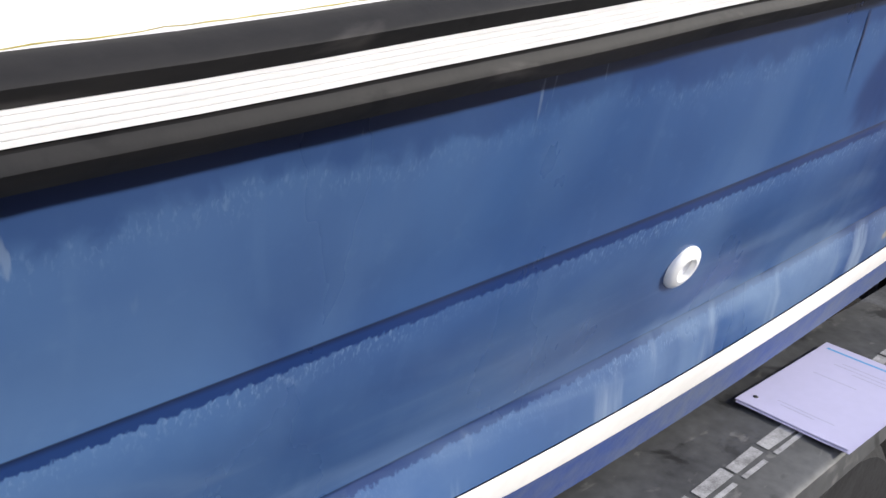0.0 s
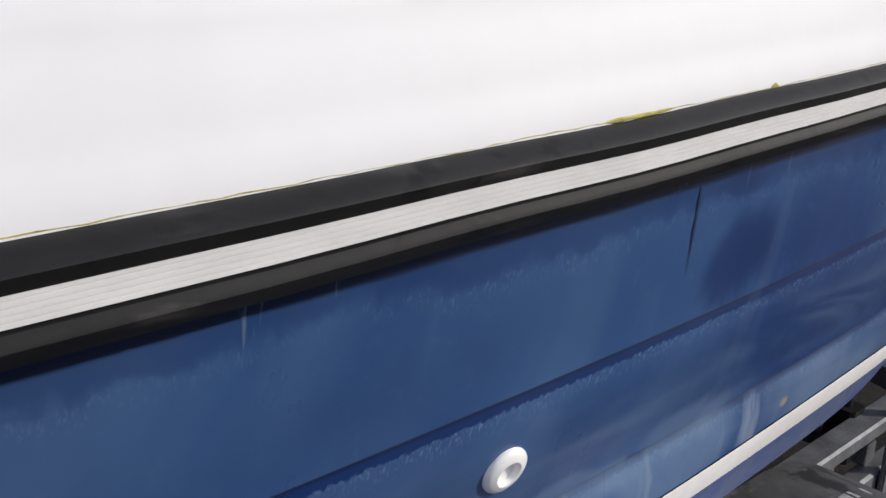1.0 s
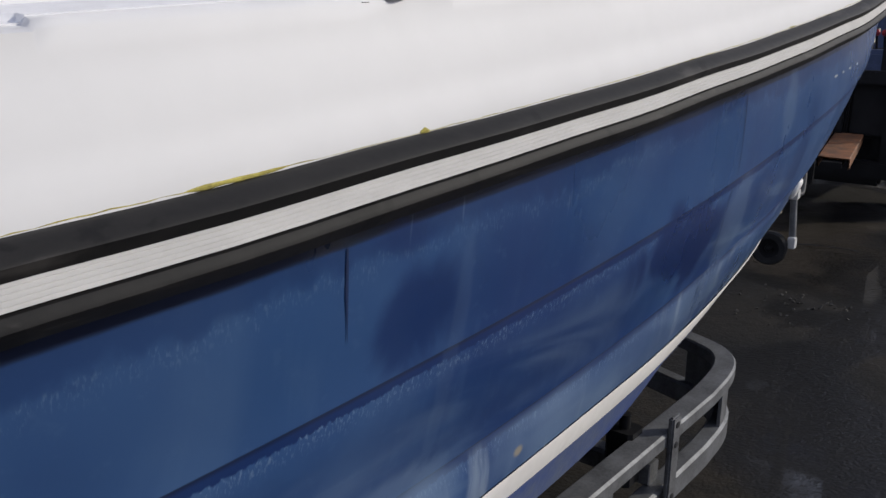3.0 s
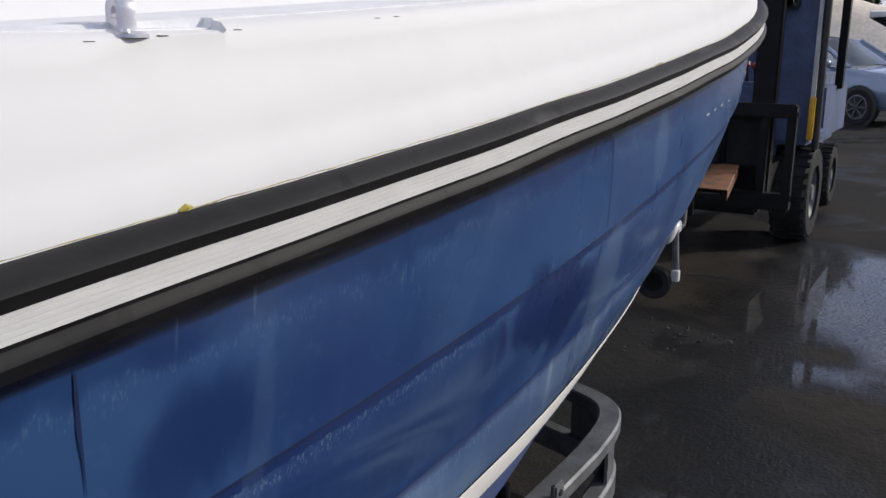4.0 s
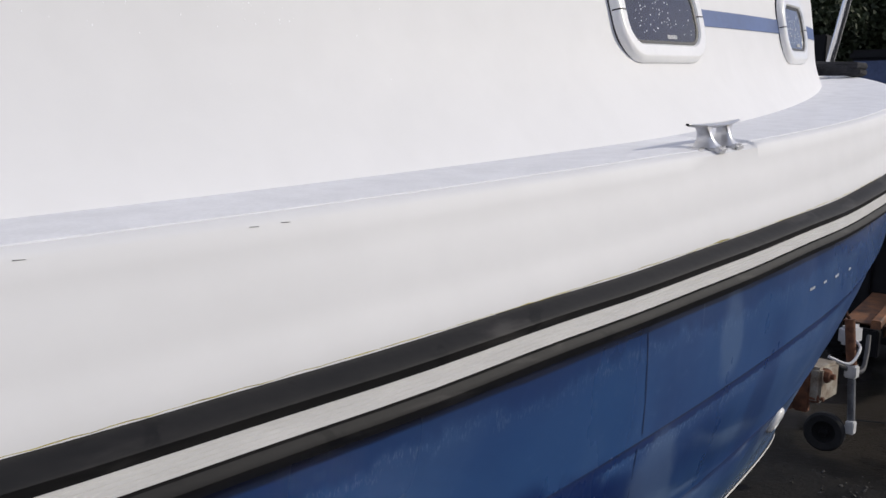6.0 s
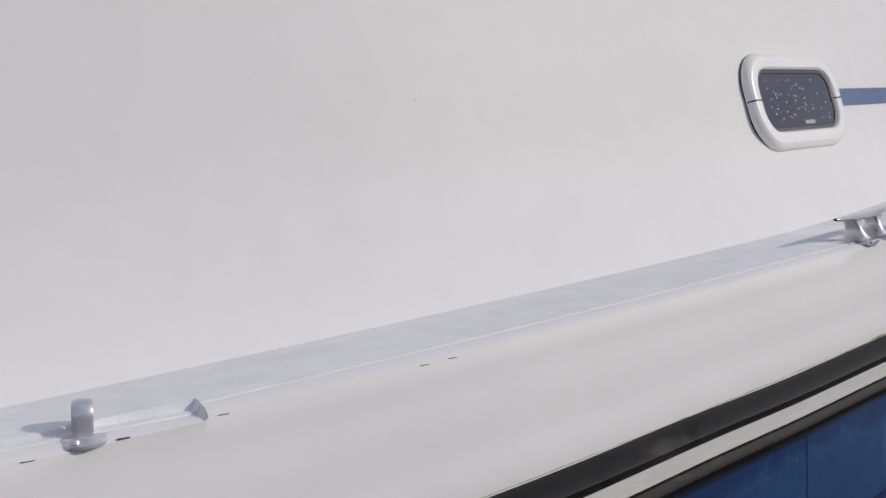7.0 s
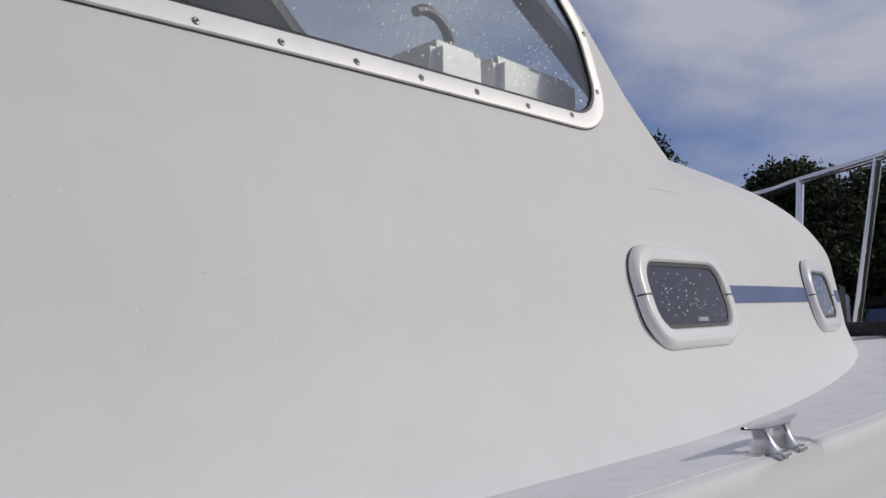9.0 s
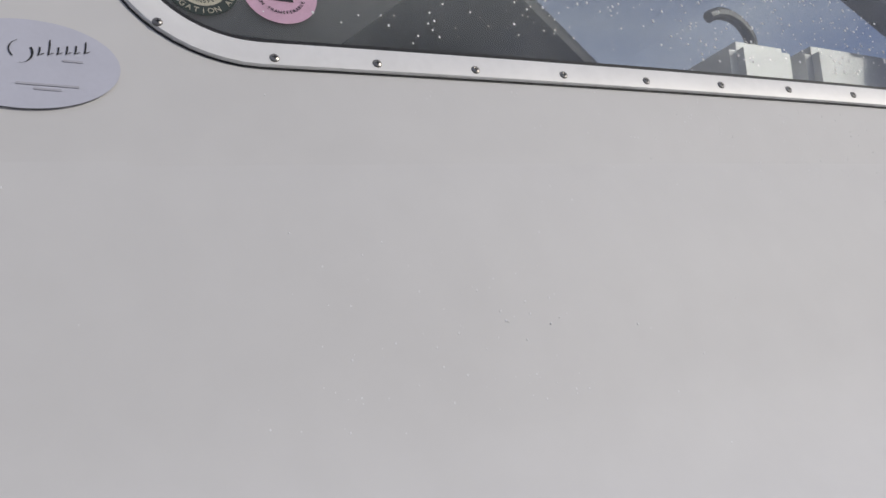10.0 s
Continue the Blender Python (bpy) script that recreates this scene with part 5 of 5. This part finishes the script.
for k in range(2):
    bm = grid([[sheet_pt(u, v, 0.0016 * k + 0.0012) + Vector((-0.004 * (1 - k), -0.003 * (1 - k), 0)) for u in us] for v in vs_])
    grid([[sheet_pt(u, v, 0.0016 * k) + Vector((-0.004 * (1 - k), -0.003 * (1 - k), 0)) for u in us] for v in vs_], bm=bm)
    part("sheet", bm, M_paper, paper)
part("blue_rule", grid([[sheet_pt(u, v, 0.00295) for v in np.linspace(0.06, 0.93, 8)] for u in (0.925, 0.943)]), M_pblue, paper)
for u, v0, v1 in ((0.82, 0.3, 0.9), (0.78, 0.25, 0.85), (0.74, 0.45, 0.8), (0.6, 0.2, 0.6), (0.16, 0.25, 0.75), (0.13, 0.3, 0.6)):
    part("print_line", grid([[sheet_pt(uu, v, 0.00295) for v in np.linspace(v0, v1, 6)] for uu in (u, u + 0.008)]), M_pgrey, paper)
part("ink_dot", lathe(bmesh.new(), [(0.004, 0), (0.003, 0.001), (0.0001, 0.0012)], Matrix.Translation(sheet_pt(0.10, 0.10, 0.00295)), 10), M_blk, paper)

# ---- forklift ----
fork = thing("forklift_truck", "dark blue forklift truck with raised orange tow attachment", "forklift")
FC = 0.60
FM = lambda y: 2 * FC - y
for s in (1, -1):
    Y = lambda y: y if s > 0 else FM(y)
    def fbox(lo, hi, name, mat, label="", bev=0.008):
        a, b = Y(lo[1]), Y(hi[1])
        bm = bmesh.new()
        box(bm, (lo[0], min(a, b), lo[2]), (hi[0], max(a, b), hi[2]), bev)
        return part(name, bm, mat, fork, label)
    fbox((5.56, 0.085, 0.42), (5.66, 0.215, 2.08), "inner_mast", M_dark, "black steel mast upright")
    fbox((5.78, -0.085, 0.78), (5.96, 0.125, 2.06), "mast_channel", M_fblue, "blue painted mast channel")
    fbox((5.70, -0.108, 0.80), (5.78, -0.085, 2.06), "mast_edge", M_lgrey, "pale worn mast edge")
    bm = bmesh.new()
    tube(bm, [(5.72, Y(-0.135), 0.75), (5.72, Y(-0.130), 1.6), (5.72, Y(-0.128), 2.04)], 0.022, 10)
    part("hydraulic_hose", bm, M_blk, fork)
    fbox((5.655, -0.122, 0.80), (5.70, -0.090, 1.06), "side_cover", M_yell, "yellow side cover", 0.01)
    for x, r, w_, nm in ((6.74, 0.335, 0.24, "front_wheel"), (8.35, 0.26, 0.20, "rear_wheel")):
        yc_ = Y(0.11)
        tm = Matrix.Translation((x, yc_ + (0.08 * s if nm == "rear_wheel" else 0), r)) @ Matrix.Rotation(radians(90 * s), 4, "X")
        tw = part(nm, lathe(bmesh.new(), [(r * 0.58, -w_ / 2), (r * 0.9, -w_ / 2), (r, -w_ / 2 + 0.03), (r, w_ / 2 - 0.03), (r * 0.9, w_ / 2), (r * 0.58, w_ / 2), (r * 0.58, -w_ / 2)], tm, 44), M_tyre, fork, "black treaded forklift tyre")
        bm = bmesh.new()
        for k in range(26):
            a = k * math.tau / 26
            box(bm, (r - 0.012, -0.018, w_ * 0.02), (r + 0.008, 0.018, w_ / 2 - 0.004), 0.004, tm @ Matrix.Rotation(a, 4, "Z"))
            box(bm, (r - 0.012, -0.018, -w_ / 2 + 0.004), (r + 0.008, 0.018, -w_ * 0.02), 0.004, tm @ Matrix.Rotation(a + math.tau / 52, 4, "Z"))
        tagged(part("tread", bm, M_tyre, tw), kind="stuff")
        part("rim", lathe(bmesh.new(), [(r * 0.58, w_ / 2 - 0.02), (r * 0.5, w_ / 2 - 0.05), (r * 0.2, w_ / 2 - 0.05), (r * 0.16, w_ / 2 - 0.01), (0.0001, w_ / 2 - 0.008)], tm, 30), M_galv, tw)
    fbox((6.35, 0.0, 0.70), (7.10, 0.26, 0.76), "front_fender", M_fblue, "", 0.02)
    fbox((6.45, 0.06, 0.76), (6.53, 0.12, 2.02), "guard_post", M_dark)
    fbox((8.1, 0.06, 1.0), (8.2, 0.12, 2.02), "guard_post", M_dark)
bm = bmesh.new()
box(bm, (6.5, 0.24, 0.35), (8.7, FM(0.24), 0.80), 0.05)
box(bm, (7.5, 0.10, 0.55), (8.85, FM(0.10), 1.12), 0.09)
part("chassis", bm, M_fblue, fork, "blue forklift body and counterweight")
bm = bmesh.new()
box(bm, (6.40, 0.04, 2.00), (8.25, FM(0.04), 2.07), 0.02)
part("overhead_guard", bm, M_dark, fork)
bm = bmesh.new()
box(bm, (6.42, 0.22, 0.75), (6.62, FM(0.22), 1.10), 0.03)
part("dash_panel", bm, M_fblue, fork)
bm = bmesh.new()
box(bm, (7.3, 0.36, 0.85), (7.75, FM(0.36), 1.0), 0.04)
box(bm, (7.68, 0.36, 0.95), (7.82, FM(0.36), 1.5), 0.05)
part("seat", bm, M_blk, fork)
bm = bmesh.new()
box(bm, (7.20, 0.08, 0.80), (7.26, FM(0.08), 1.46), 0.02)
part("cab_panel", bm, M_fblue, fork, "blue panel behind the driver's controls")
bm = bmesh.new()
box(bm, (6.40, 0.05, 1.80), (6.50, FM(0.05), 2.0), 0.02)
part("cab_header", bm, M_fblue, fork)
bm = bmesh.new()
box(bm, (5.70, 0.03, 1.56), (5.78, 0.125, 1.67), 0.012)
lamp = part("work_lamp", bm, M_blk, fork, "square black work lamp on the mast")
bm = bmesh.new()
box(bm, (5.694, 0.045, 1.575), (5.70, 0.11, 1.655), 0.002)
part("lens", bm, M_cglass, lamp)
fm = pose(6.85, FC - 0.05, 1.22, 0, 55, 0)
bm = bmesh.new()
grid([[fm @ Vector(((0.17 + 0.013 * math.cos(b)) * math.cos(a), (0.17 + 0.013 * math.cos(b)) * math.sin(a), 0.013 * math.sin(b))) for b in np.linspace(0, math.tau, 9)] for a in np.linspace(0, math.tau, 37)], bm=bm)
cyl(bm, fm @ Vector((0, 0, 0)), fm @ Vector((0, 0, -0.3)), 0.025)
part("steering_wheel", bm, M_blk, fork)
M_red = material("red_plastic", (0.35, 0.02, 0.03), 0.4, var=0.1)
for k in range(3):
    bm = bmesh.new()
    cyl(bm, (6.55, 0.42 + 0.05 * k, 1.08), (6.50, 0.42 + 0.05 * k, 1.20), 0.008)
    lv = part("control_lever", bm, M_dark, fork)
    bm = bmesh.new()
    bmesh.ops.create_uvsphere(bm, u_segments=14, v_segments=10, radius=0.022, matrix=Matrix.Translation((6.50, 0.42 + 0.05 * k, 1.21)))
    part("knob", bm, M_red, lv)
for z0, z1 in ((0.40, 0.50), (0.94, 1.02)):
    bm = bmesh.new()
    box(bm, (5.46, -0.06, z0), (5.54, FM(-0.06), z1), 0.008)
    part("carriage_bar", bm, M_dark, fork, "black steel fork carriage bar")
for y in (-0.06, 0.09, 0.36, 0.60, 0.84, 1.05, 1.20):
    bm = bmesh.new()
    box(bm, (5.47, y, 0.45), (5.53, y + 0.05, 0.98), 0.006)
    part("carriage_upright", bm, M_dark, fork)
bm = bmesh.new()
box(bm, (5.50, 0.34, 0.52), (5.58, 0.86, 0.98), 0.01)
box(bm, (5.52, 0.12, 0.64), (5.60, 0.34, 0.98), 0.01)
part("carriage_plate", bm, M_dark, fork)
bm = bmesh.new()
cyl(bm, (5.9, FC, 0.4), (5.9, FC, 2.0), 0.045)
part("lift_cylinder", bm, M_dark, fork)
bm = bmesh.new()
box(bm, (5.9, 0.2, 0.28), (6.6, FM(0.2), 0.60), 0.02)
part("front_axle_housing", bm, M_dark, fork)
# orange sleeves on the forks with a raised rib between
def sleeve(y0, y1, x0=4.74, x1=5.50, z=0.612, sk=0.16):
    """An open-ended folded channel over one fork, slightly skewed in plan."""
    bm = bmesh.new()
    prof = [(y0, z - 0.055), (y0, z - 0.004), (y0 + 0.004, z), (y1 - 0.004, z), (y1, z - 0.004), (y1, z - 0.055), (y1 - 0.006, z - 0.055), (y1 - 0.006, z - 0.007), (y0 + 0.006, z - 0.007), (y0 + 0.006, z - 0.055)]
    rows_s = [[(x, y + sk * (x - x0), zz + 0.05 * (x - x0)) for y, zz in prof + prof[:1]] for x in np.linspace(x0, x1, 6)]
    grid(rows_s, bm=bm)
    return part("fork_sleeve", bm, M_orng, fork, "worn orange fork sleeve")
sleeve(0.121, 0.283)
sleeve(0.335, 0.47)
bm = bmesh.new()
bar(bm, [(4.70, 0.305, 0.617), (5.55, 0.445, 0.665)], 0.045, 0.045)
part("sleeve_rib", bm, M_orng, fork)
bm = bmesh.new()
box(bm, (4.66, 0.276, 0.47), (4.70, 0.40, 0.60), 0.006)
part("tow_plate", bm, M_dark, fork)
bm = bmesh.new()
bar(bm, [(4.70, 0.20, 0.575), (5.50, 0.33, 0.60)], 0.10, 0.035)
part("fork_tine", bm, M_dark, fork)
bm = bmesh.new()
bar(bm, [(4.70, 0.40, 0.575), (5.50, 0.52, 0.60)], 0.10, 0.035)
part("fork_tine", bm, M_dark, fork)

# ---- parked car ----
car = thing("parked_car", "pale metallic blue hatchback parked in the yard", "car")
CM = Matrix.Translation((18.3, 1.61, 0)) @ Matrix.Rotation(radians(-120), 4, "Z")
stations = [(-2.05, 0.55, 0.62, 0.90, 0.60), (-1.95, 0.35, 0.74, 1.02, 0.66), (-1.6, 0.28, 0.83, 1.02, 0.74), (-0.9, 0.24, 0.85, 1.02, 0.80), (0.0, 0.24, 0.86, 0.99, 0.82), (0.6, 0.24, 0.86, 0.98, 0.82), (1.2, 0.26, 0.85, 0.94, 0.78), (1.7, 0.28, 0.80, 0.86, 0.70), (1.98, 0.34, 0.68, 0.74, 0.58), (2.08, 0.45, 0.52, 0.62, 0.45)]
rows_c = []
for x, zb, hw, zt, tw_ in stations:
    rows_c.append([CM @ Vector(p) for p in ((x, -hw * 0.9, zb), (x, -hw, zb + 0.12), (x, -hw * 1.01, (zb + zt) / 2 + 0.05), (x, -hw * 0.97, zt - 0.06), (x, -tw_, zt), (x, 0, zt + 0.05), (x, tw_, zt), (x, hw * 0.97, zt - 0.06), (x, hw * 1.01, (zb + zt) / 2 + 0.05), (x, hw, zb + 0.12), (x, hw * 0.9, zb))])
bm = grid(rows_c)
part("body", bm, M_car, car, "pale blue metallic car body")
roof = [(-1.75, 1.02, 0.70), (-1.45, 1.36, 0.60), (-1.0, 1.47, 0.58), (-0.3, 1.50, 0.58), (0.15, 1.44, 0.58), (0.95, 0.99, 0.72)]
rows_r = [[CM @ Vector(p) for p in ((x, -w_, z - 0.03), (x, -w_ * 0.9, z), (x, 0, z + 0.03), (x, w_ * 0.9, z), (x, w_, z - 0.03))] for x, z, w_ in roof]
part("roof", grid(rows_r[1:5]), M_car, car)
part("windscreen", grid(rows_r[4:6]), M_cglass, car)
part("rear_window", grid(rows_r[0:2]), M_cglass, car)
for s in (-1, 1):
    lo_r = [(-1.6, 1.0, 0.76), (-1.0, 1.0, 0.79), (-0.2, 0.99, 0.80), (0.85, 0.97, 0.77)]
    hi_r = [(-1.35, 1.36, 0.60), (-0.95, 1.44, 0.585), (-0.25, 1.46, 0.585), (0.13, 1.41, 0.585)]
    part("side_window", grid([[CM @ Vector((x, s * w_, z)) for x, z, w_ in lo_r], [CM @ Vector((x, s * w_, z)) for x, z, w_ in hi_r]]), M_cglass, car)
    part("pillar", tube(bmesh.new(), [CM @ Vector((0.95, s * 0.745, 0.97)), CM @ Vector((0.15, s * 0.58, 1.43))], 0.035, 8), M_car, car)
    part("pillar", tube(bmesh.new(), [CM @ Vector((-0.35, s * 0.80, 0.98)), CM @ Vector((-0.45, s * 0.59, 1.46))], 0.035, 8), M_blk, car)
    bm = bmesh.new()
    bmesh.ops.create_uvsphere(bm, u_segments=16, v_segments=10, radius=1, matrix=CM @ Matrix.Translation((0.62, s * 0.93, 1.03)) @ Matrix.Diagonal((0.09, 0.12, 0.075, 1)))
    part("door_mirror", bm, M_car, car)
    for x in (1.28, -1.25):
        tm = CM @ Matrix.Translation((x, s * 0.76, 0.315)) @ Matrix.Rotation(radians(-90 * s), 4, "X")
        arch = part("wheel_arch", lathe(bmesh.new(), [(0.37, 0.105), (0.30, 0.112), (0.0001, 0.113)], tm, 36), M_blk, car)
        ty = part("wheel", lathe(bmesh.new(), [(0.20, 0.0), (0.20, 0.12), (0.29, 0.13), (0.315, 0.10), (0.315, -0.08), (0.2, -0.08)], tm, 40), M_tyre, car)
        bm = bmesh.new()
        lathe(bm, [(0.21, 0.121), (0.19, 0.128), (0.175, 0.121)], tm, 36)
        for k in range(7):
            bar(bm, [tm @ Matrix.Rotation(k * math.tau / 7, 4, "Z") @ Vector((0.02, 0, 0.128)), tm @ Matrix.Rotation(k * math.tau / 7, 4, "Z") @ Vector((0.185, 0, 0.126))], 0.05, 0.02)
        part("rim", bm, M_galv, ty, "seven-spoke alloy rim")
    bm = bmesh.new()
    bmesh.ops.create_uvsphere(bm, u_segments=14, v_segments=8, radius=1, matrix=CM @ Matrix.Translation((1.86, s * 0.56, 0.70)) @ Matrix.Diagonal((0.16, 0.13, 0.08, 1)))
    part("headlight", bm, M_lgrey, car)
    part("sill_trim", tube(bmesh.new(), [CM @ Vector((-0.9, s * 0.86, 0.30)), CM @ Vector((0.9, s * 0.86, 0.30))], 0.03, 8), M_lgrey, car)
part("floor_pan", grid([[CM @ Vector((x, y, 0.27)) for y in (-0.7, 0.7)] for x in (-1.8, 1.8)]), M_blk, car)
bm = bmesh.new()
box(bm, (-1.5, -0.65, 0.5), (0.7, 0.65, 0.95), 0.05, CM)
part("cabin_interior", bm, M_blk, car)

# ---- another boat's bow, tarpaulin and trees behind ----
ob2 = thing("dinghy", "small white-topped dark dinghy on a stand", "boat")
def dinghy_line(k, z, keel):
    return [(15.3 + k * 0.55 * math.sin(a), 0.72 - 1.6 * (1 - math.cos(a)) - (0.0 if not keel else 0.30), z) for a in np.linspace(-1.45, 1.45, 25)]
part("hull", grid([dinghy_line(1.0, 1.75, False), dinghy_line(0.8, 1.58, True), dinghy_line(0.35, 1.42, True), [(15.3, y, 1.38) for _, y, _ in dinghy_line(0, 1.38, True)]]), M_blk, ob2, "dark hull")
part("gunwale", grid([dinghy_line(1.0, 1.75, False), dinghy_line(1.06, 1.77, False), dinghy_line(1.04, 1.83, False), [(15.3, y, 1.86) for _, y, _ in dinghy_line(0, 1.8, False)]]), M_gel, ob2, "white deck")
bm = bmesh.new()
bar(bm, [(15.3, -0.9, 0.0), (15.3, -0.6, 1.42)], 0.08, 0.08)
bar(bm, [(15.3, 0.0, 0.0), (15.3, -0.3, 1.42)], 0.08, 0.08)
part("stand", bm, M_dark, ob2)
bm = bmesh.new()
rows_t = []
for i in range(60):
    u = i / 59
    yy = -9 + 22 * u
    r = []
    for j in range(26):
        v = j / 25
        h = 4.2 * math.sin(min(v * 1.25, 1) * math.pi / 2) * (0.75 + 0.25 * math.sin(u * 9 + 1)) * (0.35 + 0.65 * math.sin(math.pi * min(1, max(0, u))) ** 0.4)
        f = 0.25 * noise.noise(Vector((yy * 0.9, v * 2.5, 1))) + 0.12 * noise.noise(Vector((yy * 2.7, v * 7, 4)))
        r.append((23.5 + 3.0 * v + f, yy, max(0.0, h + 0.5 * f * v)))
    rows_t.append(r)
tagged(part("tarpaulin_cover", grid(rows_t), M_tarp), "beige folded tarpaulin draped over stored boats", "tarpaulin")


def crown_mesh(seed, R, H, n_clump, mat):
    """Leaf clumps scattered over uneven lobes."""
    r = random.Random(seed)
    lobes = []
    for _ in range(46):
        a, v = r.uniform(0, math.tau), r.random()
        q = R * 0.72 * math.sqrt(max(0.0, 1 - (0.15 + 0.85 * v) ** 2.4)) * r.uniform(0.75, 1.05)
        lobes.append((Vector((q * math.cos(a), q * math.sin(a), H * (0.26 + 0.60 * v))), r.uniform(0.20, 0.34) * R))
    verts, faces = [], []
    for _ in range(n_clump):
        c, rad = r.choice(lobes)
        d = Vector((r.gauss(0, 1), r.gauss(0, 1), r.gauss(0, 0.9))).normalized()
        p = c + d * rad * (0.50 + 0.5 * r.random() ** 0.5)
        for _ in range(18):
            q = p + Vector((r.gauss(0, 0.16), r.gauss(0, 0.16), r.gauss(0, 0.13)))
            a = Vector((r.gauss(0, 1), r.gauss(0, 1), r.gauss(0, 1))).normalized()
            b = a.cross(Vector((r.gauss(0, 1), r.gauss(0, 1), r.gauss(0, 1)))).normalized()
            s = r.uniform(0.045, 0.09)
            i = len(verts)
            verts += [q - a * s, q + b * s * 0.6, q + a * s, q - b * s * 0.6]
            faces.append((i, i + 1, i + 2, i + 3))
    me = bpy.data.meshes.new("crown")
    me.from_pydata(verts, [], faces)
    me.materials.append(mat)
    return me


def tree(seed, R, H, n):
    top = tagged(new("tree"), "dark leafy deciduous tree behind the yard", "tree", "trees behind the yard")
    r = random.Random(seed)
    bm = bmesh.new()
    pts = [Vector((r.uniform(-0.1, 0.1) * k, r.uniform(-0.1, 0.1) * k, H * 0.14 * k)) for k in range(5)]
    rings = []
    for k, p in enumerate(pts):
        rad = 0.24 * (1 - 0.17 * k) + (0.10 if k == 0 else 0)
        rings.append([p + Vector((rad * math.cos(a), rad * math.sin(a), 0)) for a in np.linspace(0, math.tau, 11)])
    grid(rings, bm=bm)
    for k in range(9):
        a = r.uniform(0, math.tau)
        s = pts[2 + k % 3]
        e = s + Vector((math.cos(a) * R * 0.7, math.sin(a) * R * 0.7, H * r.uniform(0.12, 0.34)))
        tube(bm, [s, s.lerp(e, 0.5) + Vector((0, 0, 0.2)), e], 0.06, 6)
    part("trunk", bm, M_bark, top)
    c = new("crown", crown_mesh(seed, R, H, n, M_leaf))
    c.parent = top
    return top


kinds = [tree(71, 2.9, 8.0, 5200), tree(72, 2.7, 7.8, 4800), tree(73, 3.3, 9.2, 6000)]
def around(az, d):
    return 0.36 + d * math.cos(radians(az)), -0.98 + d * math.sin(radians(az))
spots = [(23.0, 26, 0, 1.12), (18.2, 27, 1, 1.04), (33.5, 25, 2, 1.0), (13.5, 31, 1, 0.9), (39.0, 27, 0, 1.0), (29.5, 32, 1, 0.95), (45.0, 30, 2, 1.0), (9.0, 36, 2, 0.9), (52, 32, 0, 1.0), (26.2, 34, 2, 0.90)]
used = set()
for az, d, kd, sc in spots:
    x, y = around(az, d)
    m = pose(x, y, 0, 0, 0, az * 37 % 360)
    if kd not in used:
        used.add(kd)
        kinds[kd].matrix_basis = m @ Matrix.Scale(1.0, 4)
        kinds[kd].scale = (1.07 * sc,) * 3
    else:
        kinds[kd].scale = (1, 1, 1)
        t_ = copy_thing(kinds[kd], m)
        t_.scale = (1.07 * sc,) * 3
# undergrowth closing the view between the trunks
r = random.Random(77)
verts, faces = [], []
for _ in range(26000):
    az, d = r.uniform(6, 60), r.uniform(27, 31)
    x, y = around(az, d)
    z = 3.6 * r.random() ** 1.3
    q = Vector((x, y, z))
    a = Vector((r.gauss(0, 1), r.gauss(0, 1), r.gauss(0, 1))).normalized()
    b = a.cross(Vector((r.gauss(0, 1), r.gauss(0, 1), r.gauss(0, 1)))).normalized()
    s = r.uniform(0.07, 0.16)
    i = len(verts)
    verts += [q - a * s, q + b * s * 0.6, q + a * s, q - b * s * 0.6]
    faces.append((i, i + 1, i + 2, i + 3))
me = bpy.data.meshes.new("undergrowth")
me.from_pydata(verts, [], faces)
me.materials.append(M_leaf)
tagged(new("undergrowth", me), "dark undergrowth below the trees", "bushes", kind="stuff")

# loose stones and a stick on the ground
r = random.Random(13)
bm = bmesh.new()
for k in range(60):
    x, y = r.gauss(4.05, 0.16), r.gauss(0.12, 0.17)
    s = r.uniform(0.003, 0.009)
    mm = Matrix.Translation((x, y, s * 0.4)) @ Euler((r.random(), r.random(), r.random() * 6)).to_matrix().to_4x4() @ Matrix.Diagonal((s * r.uniform(0.8, 1.6), s, s * 0.6, 1))
    bmesh.ops.create_icosphere(bm, subdivisions=1, radius=1, matrix=mm)
M_stone = material("grey_gravel", (0.06, 0.055, 0.048), 0.85, var=0.5, scale=40)
tagged(part("loose_gravel", bm, M_stone), "loose gravel stones scattered on the asphalt", "gravel", kind="stuff")
tagged(part("stick", tube(bmesh.new(), smooth([(5.15, 0.50, 0.012), (5.22, 0.36, 0.014), (5.26, 0.20, 0.010), (5.24, 0.12, 0.012)], 5), 0.004, 7), M_blk), "thin dark stick lying on the asphalt", "stick")
